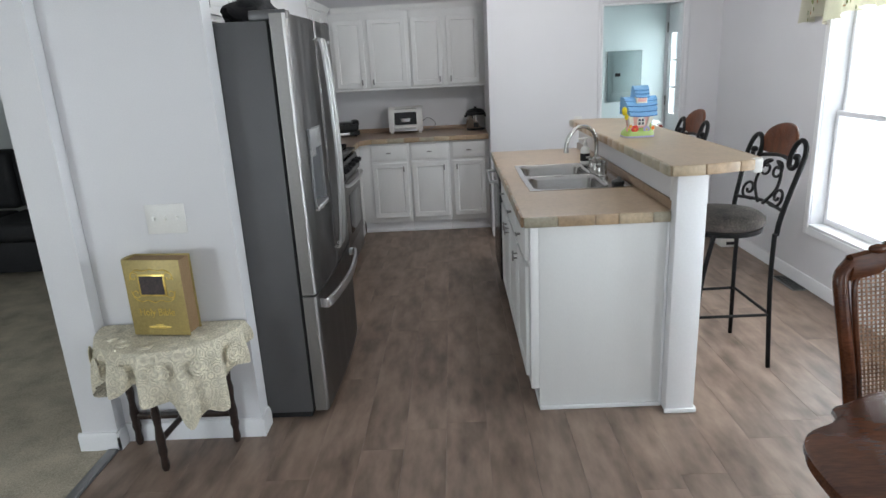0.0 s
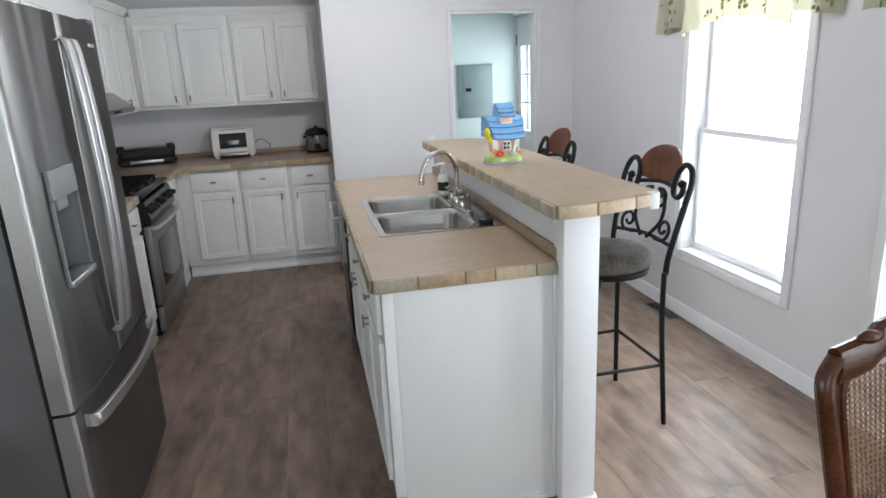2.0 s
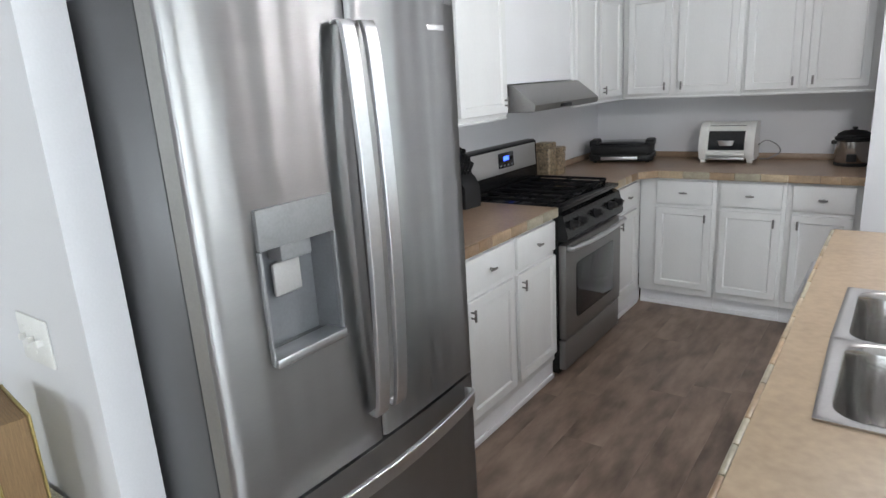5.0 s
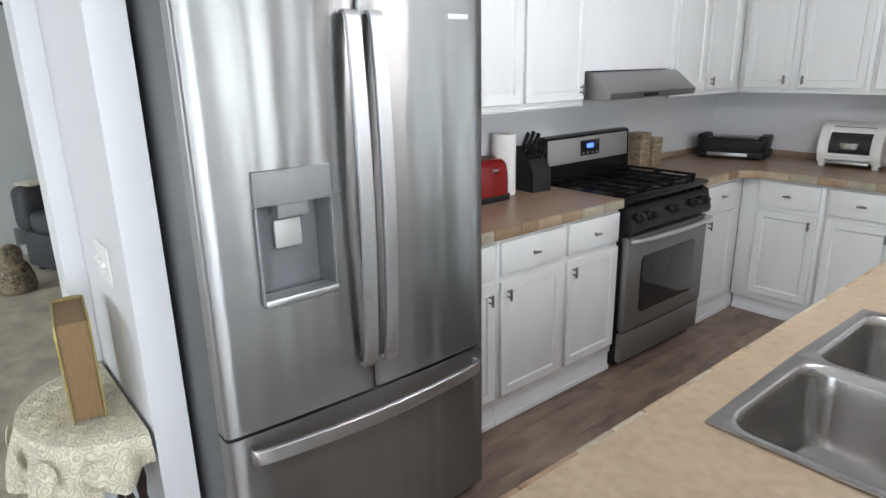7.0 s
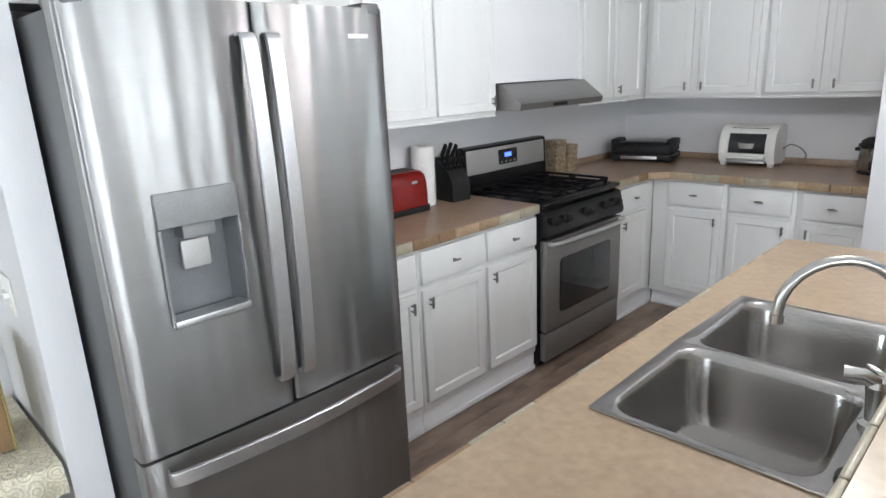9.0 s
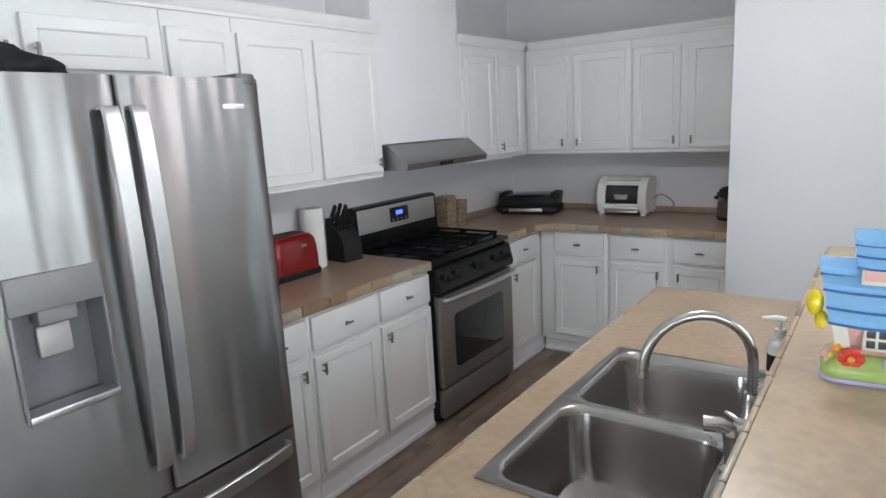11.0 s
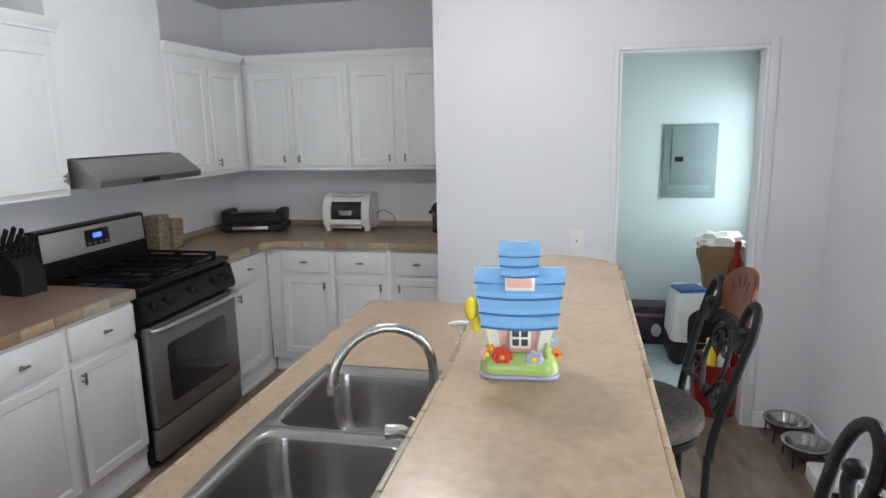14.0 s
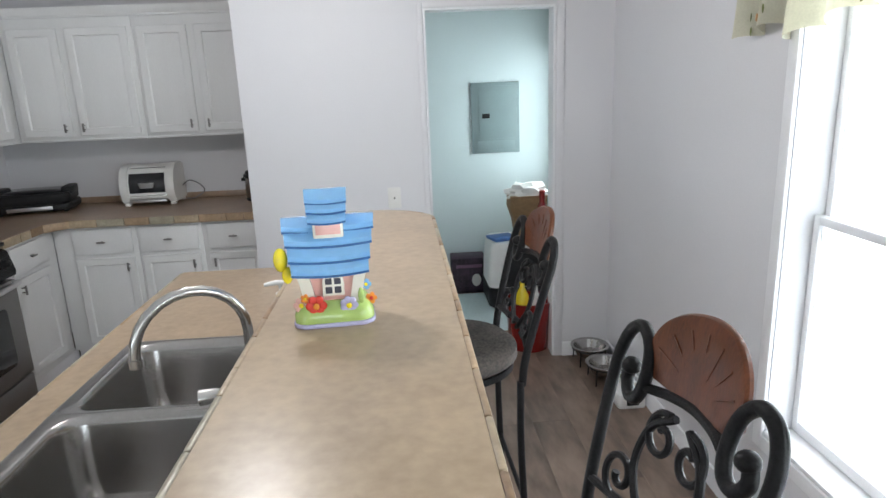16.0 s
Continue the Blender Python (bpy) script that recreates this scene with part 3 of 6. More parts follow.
def island():
    w = thing("kitchen_island", 0.30, IY0, 0, "white painted island carcass with knee wall and corner post", "island")
    o = (0.30, IY0)

    def L(x0, x1, y0, y1, z0, z1, bev=0.002):
        return box(x0 - o[0], x1 - o[0], y0 - o[1], y1 - o[1], z0, z1, bev)

    part("end_panel", L(IX0 + 0.035, 0.587, IY0, IY0 + 0.02, 0.0, 0.862), CAB, w)
    part("end_stile", L(IX0 - 0.002, IX0 + 0.0345, IY0, IY0 + 0.02, 0.105, 0.862), CAB, w)
    part("knee_wall", L(0.602, 0.700, IY0 + 0.02, IY1, 0.0, 1.068), WALL, w)
    part("post", L(0.588, 0.712, 2.590, IY0 + 0.018, 0.0, 1.068, 0.004), TRIM, w)
    part("shoe_moulding", L(IX0 + 0.035, 0.586, IY0 - 0.012, IY0 - 0.001, 0.0, 0.02, 0.004), TRIM, w)
    part("shoe_moulding", L(0.580, 0.720, 2.576, 2.589, 0.0, 0.02, 0.004), TRIM, w)
    part("shoe_moulding", L(0.7125, 0.7235, 2.589, IY0 + 0.018, 0.0, 0.02, 0.004), TRIM, w)
    part("corner_bead", L(0.576, 0.5875, IY0 - 0.010, IY0 - 0.0005, 0.02, 0.86, 0.003), TRIM, w)
    part("end_panel", L(IX0 + 0.012, 0.60, IY1 - 0.018, IY1, 0.0, 0.862), CAB, w)
    # cabinets on the kitchen side, facing the range
    base_cabinet(IX0, 3.098, -90, 0.421, [(0.02, 0.40, -1, True)], 0.59)
    base_cabinet(IX0, 4.064, -90, 0.964, [(0.02, 0.467, 1, True), (0.497, 0.944, -1, True)], 0.59, top=0.70)


island()


def dishwasher():
    d = thing("dishwasher", IX0, 4.665, 0, "black built-in dishwasher with a steel bar handle", "dishwasher", rz=-90)
    part("body", box(0.004, 0.596, 0.004, 0.58, 0.10, 0.860), BLACK, d)
    part("door", box(0.006, 0.594, -0.028, 0.002, 0.13, 0.745, 0.006), BLACK, d)
    part("control_panel", box(0.006, 0.594, -0.028, 0.002, 0.752, 0.856, 0.006), BLACK, d)
    h = part("handle", tube([(0.06, -0.075, 0.79), (0.54, -0.075, 0.79)], 0.011), STEELH, d)
    for x in (0.08, 0.52):
        part("bracket", rod((x, -0.028, 0.79), (x, -0.075, 0.79), 0.009), STEELH, h)
    part("toe_kick", box(0.004, 0.596, 0.05, 0.06, 0, 0.099), BLACK, d)


dishwasher()
ISX = (-0.022, 0.6005)
w3 = worktop("island_worktop", [(ISX[0], IY0 - 0.008), (ISX[1], IY0 - 0.008), (ISX[1], IY1 + 0.012), (ISX[0], IY1 + 0.012)], CT0, CT1, LAM, "tan speckled laminate island worktop with tile-look edge", (SKX[0] + 0.02, SKX[1] - 0.02, SKX[2] + 0.02, SKX[3] - 0.02))
edge_tiles(w3, [(ISX[0], IY0 - 0.008, ISX[1] - 0.014, IY0 - 0.008), (ISX[0], IY1 + 0.012, ISX[0], IY0 - 0.008)], 0, 0.045, 8)
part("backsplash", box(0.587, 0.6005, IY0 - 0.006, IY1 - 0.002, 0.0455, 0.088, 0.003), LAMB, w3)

BAR0, BAR1 = 1.069, 1.112


def bar_outline():
    pts = [(0.548, 2.553), (0.68, 2.557), (0.895, 2.616), (0.925, 2.64), (0.938, 2.675)]
    pts += [(0.938, 3.1), (0.938, 3.6), (0.938, 4.1), (0.936, 4.54), (0.905, 4.60), (0.845, 4.66), (0.76, 4.695), (0.548, 4.697)]
    return pts


bo = bar_outline()
w4 = worktop("breakfast_bar", bo, BAR0, BAR1, LAM, "tan speckled laminate raised bar top with clipped corners", None)
edge_tiles(w4, [(*bo[0], *bo[1]), (0.548, 4.697, 0.548, 2.553)], 0, 0.043, 11)
edge_tiles(w4, [(*a, *b) for a, b in zip(bo[1:-1], bo[2:])], 0, 0.043, 12)
part("edge_clip", box(0.893, 0.930, 2.606, 2.640, -0.012, 0.046, 0.006), WHITEPL, w4, "white plastic corner bumper")


def sink():
    s = thing("kitchen_sink", 0, 0, CT1, "double-bowl stainless steel drop-in kitchen sink", "sink")
    x0, x1, y0, y1 = SKX
    ym = (y0 + y1) / 2
    for a, b, far in ((y0, ym, 0), (ym, y1, 1)):
        ia, ib = (a + 0.032, b - 0.014) if not far else (a + 0.014, b - 0.032)
        bx0, bx1 = x0 + 0.035, x1 - 0.125

        def ring(g, z, r):
            return [(x, y, z) for x, y in rounded(bx0 + g, bx1 - g, ia + g, ib - g, r)]

        outer = rounded(x0, x1, a + 0.0003 * far, b, 0.004)
        # the outside corners of the whole rim are round
        out = []
        for x, y in outer:
            yy = a if far else b
            if abs(y - yy) > 0.1:
                cx, cy, r = (x1 - 0.03 if x > 0.3 else x0 + 0.03), (b - 0.03 if far else a + 0.03), 0.03
                ang = math.atan2(y - cy, x - cx)
                if (x - cx) * (1 if x > 0.3 else -1) > 0 and (y - cy) * (1 if far else -1) > 0:
                    x, y = cx + r * math.cos(ang) * 1.0, cy + r * math.sin(ang)
            out.append((x, y))
        loops = [[(x, y, 0.0) for x, y in out], [(x, y, 0.005) for x, y in out], ring(-0.006, 0.006, 0.056), ring(0.0, 0.002, 0.055), ring(0.006, -0.015, 0.055), ring(0.016, -0.13, 0.05), ring(0.03, -0.165, 0.05), ring(0.065, -0.178, 0.05), ring(0.14, -0.182, 0.03)]
        bowl = part("bowl", loft(loops, cap0=False), SINK, s)
        cx, cy = (bx0 + bx1) / 2, (ia + ib) / 2
        part("drain", lathe([(0.045, -0.181), (0.043, -0.177), (0.03, -0.179), (0.028, -0.186), (0.001, -0.187)], cx, cy), NICKEL, bowl)


sink()


def faucet():
    f = thing("kitchen_faucet", 0.490, 3.61, CT1 + 0.0065, "brushed nickel gooseneck kitchen faucet with two lever handles", "faucet")
    part("deck_plate", prism([(x, y) for x, y in rounded(-0.026, 0.026, -0.125, 0.125, 0.025)], 0, 0.012, 0.003), NICKEL, f)
    part("spout_base", lathe([(0.026, 0.012), (0.027, 0.03), (0.02, 0.045), (0.02, 0.075), (0.016, 0.09)]), NICKEL, f)
    reach, rise, swing = 0.113, 0.110, radians(33)
    ux, uy = -math.cos(swing), -math.sin(swing)

    def along(d, z):
        return (ux * d, uy * d, z)

    arc = [(0, 0, 0.08), (0, 0, 0.13)] + [along(reach - reach * math.cos(radians(a)), 0.155 + rise * math.sin(radians(a))) for a in range(0, 181, 15)] + [along(2 * reach, 0.150)]
    sp = part("spout", tube(arc, 0.0108, n=14), NICKEL, f)
    part("aerator", rod(along(2 * reach, 0.152), along(2 * reach, 0.134), 0.0135, n=16), NICKEL, sp)
    for y in (-0.1, 0.1):
        h = part("handle", lathe([(0.022, 0.012), (0.022, 0.03), (0.017, 0.045), (0.021, 0.058), (0.015, 0.068)], 0, y), NICKEL, f)
        part("lever", tube([(0, y, 0.062), (-0.014, y * 0.96, 0.070), (-0.034, y + (0.02 if y < 0 else 0.008), 0.070)], [0.007, 0.006, 0.006]), NICKEL, h)
    spr = part("side_sprayer", lathe([(0.022, 0.0), (0.022, 0.012), (0.013, 0.02), (0.016, 0.06), (0.019, 0.085), (0.012, 0.095)], 0.0, -0.19), NICKEL, f)
    part("spray_head", tube([(0, -0.19, 0.088), (-0.02, -0.195, 0.10), (-0.05, -0.20, 0.098)], [0.012, 0.014, 0.016], n=12), NICKEL, spr)


faucet()

# ---- refrigerator ----
FX, FY0, FY1 = -0.910, 2.640, 3.560


def fridge():
    f = thing("refrigerator", FX, (FY0 + FY1) / 2, 0, "stainless french-door refrigerator with water dispenser and grey sides", "refrigerator")
    h = (FY1 - FY0) / 2
    part("body", box(-0.77, -0.088, -h + 0.004, h - 0.004, 0.035, 1.733, 0.006), GREYSIDE, f)
    part("grille", box(-0.5, -0.10, -h + 0.02, h - 0.02, 0.004, 0.034), RUBBER, f)

    def front(y0, y1, z0, z1, hole=None, n=10):
        """A door with a gently bowed face, with an optional recess."""
        bm = bmesh.new()
        cuts = [y0 + (y1 - y0) * i / n for i in range(n + 1)]
        zc = [z0, z1]
        if hole:
            cuts = sorted(set([c for c in cuts if not (abs(c - hole[0]) < 0.02 or abs(c - hole[1]) < 0.02)] + [hole[0], hole[1]]))
            zc = [z0, hole[2], hole[3], z1]

        def X(y):
            s = (y / h)
            edge = min(abs(y - y0), abs(y1 - y))
            return -0.016 * s * s - (0.010 * (1 - edge / 0.014) ** 2 if edge < 0.014 else 0)

        ys = sorted(set(cuts + [y0 + 0.005, y0 + 0.012, y1 - 0.005, y1 - 0.012]))
        grid = [[bm.verts.new((X(y), y, z)) for y in ys] for z in zc]
        back = [bm.verts.new((-0.075, y, z)) for y, z in ((y0, z0), (y1, z0), (y1, z1), (y0, z1))]
        for j in range(len(zc) - 1):
            for i in range(len(ys) - 1):
                if hole and j == 1 and hole[0] - 1e-6 < (ys[i] + ys[i + 1]) / 2 < hole[1]:
                    continue
                bm.faces.new((grid[j][i], grid[j][i + 1], grid[j + 1][i + 1], grid[j + 1][i]))
        bm.faces.new([back[0], back[1], *reversed(grid[0])])
        bm.faces.new([back[3], back[2], *reversed(grid[-1])])
        bm.faces.new([back[0], *[g[0] for g in grid], back[3]])
        bm.faces.new([back[1], *[g[-1] for g in grid], back[2]])
        bm.faces.new(back)
        return bm

    mid = 0.0
    hole = (-0.322, -0.112, 0.955, 1.297)
    # Darker steel paints in the dim room that the doors' edges mirror.
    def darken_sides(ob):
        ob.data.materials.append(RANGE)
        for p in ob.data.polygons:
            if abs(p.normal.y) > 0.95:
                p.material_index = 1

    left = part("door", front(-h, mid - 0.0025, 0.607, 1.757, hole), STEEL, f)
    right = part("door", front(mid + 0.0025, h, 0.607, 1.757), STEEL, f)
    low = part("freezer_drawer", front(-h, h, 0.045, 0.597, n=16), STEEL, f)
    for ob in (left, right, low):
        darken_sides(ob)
    for y, d in ((mid - 0.036, left), (mid + 0.036, right)):
        pts = smooth_path([(-0.004, y, 0.705), (0.038, y, 0.745), (0.058, y, 1.19), (0.038, y, 1.635), (-0.004, y, 1.672)], 8)
        hb = part("handle", loft([[(p.x - 0.007, p.y - 0.021, p.z), (p.x - 0.007, p.y + 0.021, p.z), (p.x + 0.004, p.y + 0.021, p.z), (p.x + 0.006, p.y + 0.019, p.z), (p.x + 0.006, p.y - 0.019, p.z), (p.x + 0.004, p.y - 0.021, p.z)] for p in pts]), STEELH, d, "bowed bright steel handle")
    pts = smooth_path([(-0.014, -0.402, 0.548), (0.032, -0.37, 0.548), (0.060, 0, 0.548), (0.032, 0.37, 0.548), (-0.014, 0.402, 0.548)], 8)
    part("handle", loft([[(p.x - 0.007, p.y, p.z - 0.021), (p.x - 0.007, p.y, p.z + 0.021), (p.x + 0.004, p.y, p.z + 0.021), (p.x + 0.006, p.y, p.z + 0.019), (p.x + 0.006, p.y, p.z - 0.019), (p.x + 0.004, p.y, p.z - 0.021)] for p in pts]), STEELH, low, "bowed bright steel handle")
    # dispenser
    y0, y1, z0, z1 = hole
    d = part("dispenser", bmesh.new(), RECESS, f, "water and ice dispenser recess")
    bm = bmesh.new()
    fo, bi = [(-0.004, y0, z0), (-0.004, y1, z0), (-0.001, y1, z1), (-0.001, y0, z1)], [(-0.072, y0 + 0.012, z0 + 0.01), (-0.072, y1 - 0.012, z0 + 0.01), (-0.072, y1 - 0.012, z1 - 0.05), (-0.072, y0 + 0.012, z1 - 0.05)]
    loft([fo, bi], bm, cap0=False)
    bm.to_mesh(d.data)
    bm.free()
    part("control_strip", box(-0.012, 0.004, y0 - 0.004, y1 + 0.004, z1 - 0.085, z1 + 0.004, 0.004), GREYPL, d)
    part("trim", box(-0.010, 0.003, y0 - 0.006, y0 + 0.002, z0, z1 - 0.086, 0.003), GREYPL, d)
    part("trim", box(-0.010, 0.003, y1 - 0.002, y1 + 0.006, z0, z1 - 0.086, 0.003), GREYPL, d)
    part("drip_tray", box(-0.05, 0.012, y0 - 0.002, y1 + 0.002, z0 - 0.008, z0 + 0.014, 0.004), STEELH, d)
    part("nozzle", box(-0.06, -0.010, y0 + 0.06, y0 + 0.15, z1 - 0.125, z1 - 0.086, 0.006), GREYPL, d)
    part("paddle", box(-0.062, -0.05, y0 + 0.065, y0 + 0.145, z1 - 0.215, z1 - 0.135, 0.008), FASCIA, d)
    for y in (-h + 0.05, h - 0.05):
        part("hinge_cover", box(-0.16, -0.012, y - 0.035, y + 0.035, 1.734, 1.772, 0.008), GREYSIDE, f)
    part("badge", box(0.001 - 0.011, 0.0035 - 0.011, h - 0.150, h - 0.070, 1.668, 1.682, 0.001), STEELH, right)


fridge()

# ---- gas range and hood ----
SY0, SY1 = 4.718, 5.474


def gas_range():
    s = thing("gas_range", BX, (SY0 + SY1) / 2, 0, "stainless and black free-standing gas range", "range")
    h = (SY1 - SY0) / 2
    part("body", box(-0.55, 0.018, -h + 0.003, h - 0.003, 0.02, 0.885, 0.004), BLACK, s)
    part("storage_drawer", box(0.019, 0.055, -h + 0.005, h - 0.005, 0.045, 0.205, 0.006), RANGE, s)
    d = part("oven_door", box(0.019, 0.062, -h + 0.005, h - 0.005, 0.215, 0.715, 0.008), RANGE, s)
    part("oven_window", prism([(y, z) for y, z in rounded(-0.255, 0.255, 0, 0.30, 0.03)], 0, 0.003, 0.001), DARKGLASS, d, "dark oven window").matrix_local = Matrix(((0, 0, 1, 0.0622), (1, 0, 0, 0), (0, 1, 0, 0.30), (0, 0, 0, 1)))
    pts = smooth_path([(0.06, -0.35, 0.70), (0.095, -0.33, 0.70), (0.112, 0, 0.70), (0.095, 0.33, 0.70), (0.06, 0.35, 0.70)], 8)
    part("door_handle", tube(pts, 0.0135, n=10), STEELH, d)
    part("control_panel", loft([[(0.019, y, 0.735), (0.068, y, 0.735), (0.074, y, 0.76), (0.048, y, 0.862), (0.019, y, 0.872)] for y in (-h + 0.003, h - 0.003)]), BLACK, s)
    for y in (-0.30, -0.20, 0.0, 0.20, 0.30):
        k = part("knob", lathe([(0.027, 0), (0.027, 0.008), (0.021, 0.012), (0.018, 0.034), (0.012, 0.037)], n=18), RUBBER, s)
        k.matrix_local = pose(0.061, y, 0.805, 0, 75, 0)
        part("knob_grip", box(-0.004, 0.004, -0.018, 0.018, 0.030, 0.042, 0.002), RUBBER, k)
    part("cooktop", box(-0.55, 0.045, -h, h, 0.886, 0.906, 0.006), BLACK, s)
    for gy in (-0.245, 0.0, 0.245):
        bm = bmesh.new()
        for x in (-0.46, -0.24, -0.03):
            box(x - 0.006, x + 0.006, gy - 0.118, gy + 0.118, 0.918, 0.932, 0.003, bm, 1)
        for yy in (-0.112, 0.0, 0.112):
            box(-0.466, -0.024, gy + yy - 0.006, gy + yy + 0.006, 0.921, 0.935, 0.003, bm, 1)
        for x in (-0.455, -0.035):
            for yy in (-0.108, 0.108):
                box(x - 0.007, x + 0.007, gy + yy - 0.007, gy + yy + 0.007, 0.9065, 0.922, 0, bm)
        part("grate", bm, IRONCAST, s)
        for x in ((-0.35, -0.13) if gy else (-0.24,)):
            part("burner", lathe([(0.045, 0.9065), (0.045, 0.914), (0.03, 0.916), (0.03, 0.922), (0.001, 0.923)], x, gy, 18), IRONCAST, s)
    b = part("backguard", loft([[(-0.55, y, 0.9065), (-0.475, y, 0.9065), (-0.485, y, 1.145), (-0.50, y, 1.155), (-0.55, y, 1.155)] for y in (-h + 0.004, h - 0.004)]), BLACK, s)
    fp = part("fascia", box(-0.002, 0.002, -h + 0.02, h - 0.02, 0, 0.135, 0.0015), FASCIA, b)
    fp.matrix_local = pose(-0.479, 0, 1.003, 0, -2.4, 0)
    dp = part("display", box(0.0025, 0.004, -0.085, 0.085, 0.03, 0.115, 0.0005), DARKGLASS, fp)
    clock = glow("clock_digits", (0.05, 0.12, 1.0), 3.0)
    part("digits", box(0.0042, 0.0047, -0.03, 0.03, 0.070, 0.094), clock, dp, "lit blue clock digits")
    for y in (-0.06, -0.02, 0.02, 0.06):
        part("button", box(0.0042, 0.005, y - 0.009, y + 0.009, 0.038, 0.048, 0.0003), GREYPL, dp)


gas_range()


def range_hood():
    r = thing("range_hood", WALL_W + 0.001, (SY0 + SY1) / 2, 1.364, "stainless under-cabinet range hood", "range hood")
    h = 0.381
    part("canopy", loft([[(0, y, 0), (0.455, y, 0), (0.463, y, 0.03), (0.34, y, 0.125), (0, y, 0.125)] for y in (-h, h)]), HOOD, r)
    part("filter", box(0.05, 0.40, -h + 0.05, h - 0.05, -0.006, -0.0005, 0.002), GREYPL, r)
    part("switch_strip", box(0.452, 0.466, -0.10, 0.02, 0.006, 0.022, 0.002), RUBBER, r)


range_hood()


def ceiling_light():
    c = thing("ceiling_light", 0.31, 4.16, CEIL, "white glass bowl ceiling light, lit", "ceiling light")
    part("canopy", lathe([(0.07, -0.002), (0.07, -0.02), (0.03, -0.03), (0.012, -0.05), (0.012, -0.245), (0.02, -0.255)]), NICKEL, c)
    part("bowl", lathe([(0.17, -0.28), (0.165, -0.31), (0.14, -0.36), (0.09, -0.408), (0.02, -0.425)]), glow("lit_glass", (1, 0.97, 0.92), 2.5), c).visible_shadow = False
    part("rim", lathe([(0.02, -0.25), (0.175, -0.272), (0.175, -0.28), (0.02, -0.265)]), NICKEL, c)


ceiling_light()


def sink_brush():
    b = thing("dish_brush", 0.512, 3.215, CT1 + 0.0068, "small black dish brush lying on the sink deck", "dish brush", rz=70)
    part("head", lathe([(0.028, 0.0), (0.032, 0.008), (0.03, 0.022), (0.012, 0.03)], n=18), RUBBER, b)
    part("grip", tube(smooth_path([(0.02, 0, 0.02), (0.06, 0.004, 0.024), (0.11, 0.0, 0.012)]), [0.010] * 7 + [0.008] * 6, n=8), RUBBER, b)


sink_brush()

# ---- bar stools ----


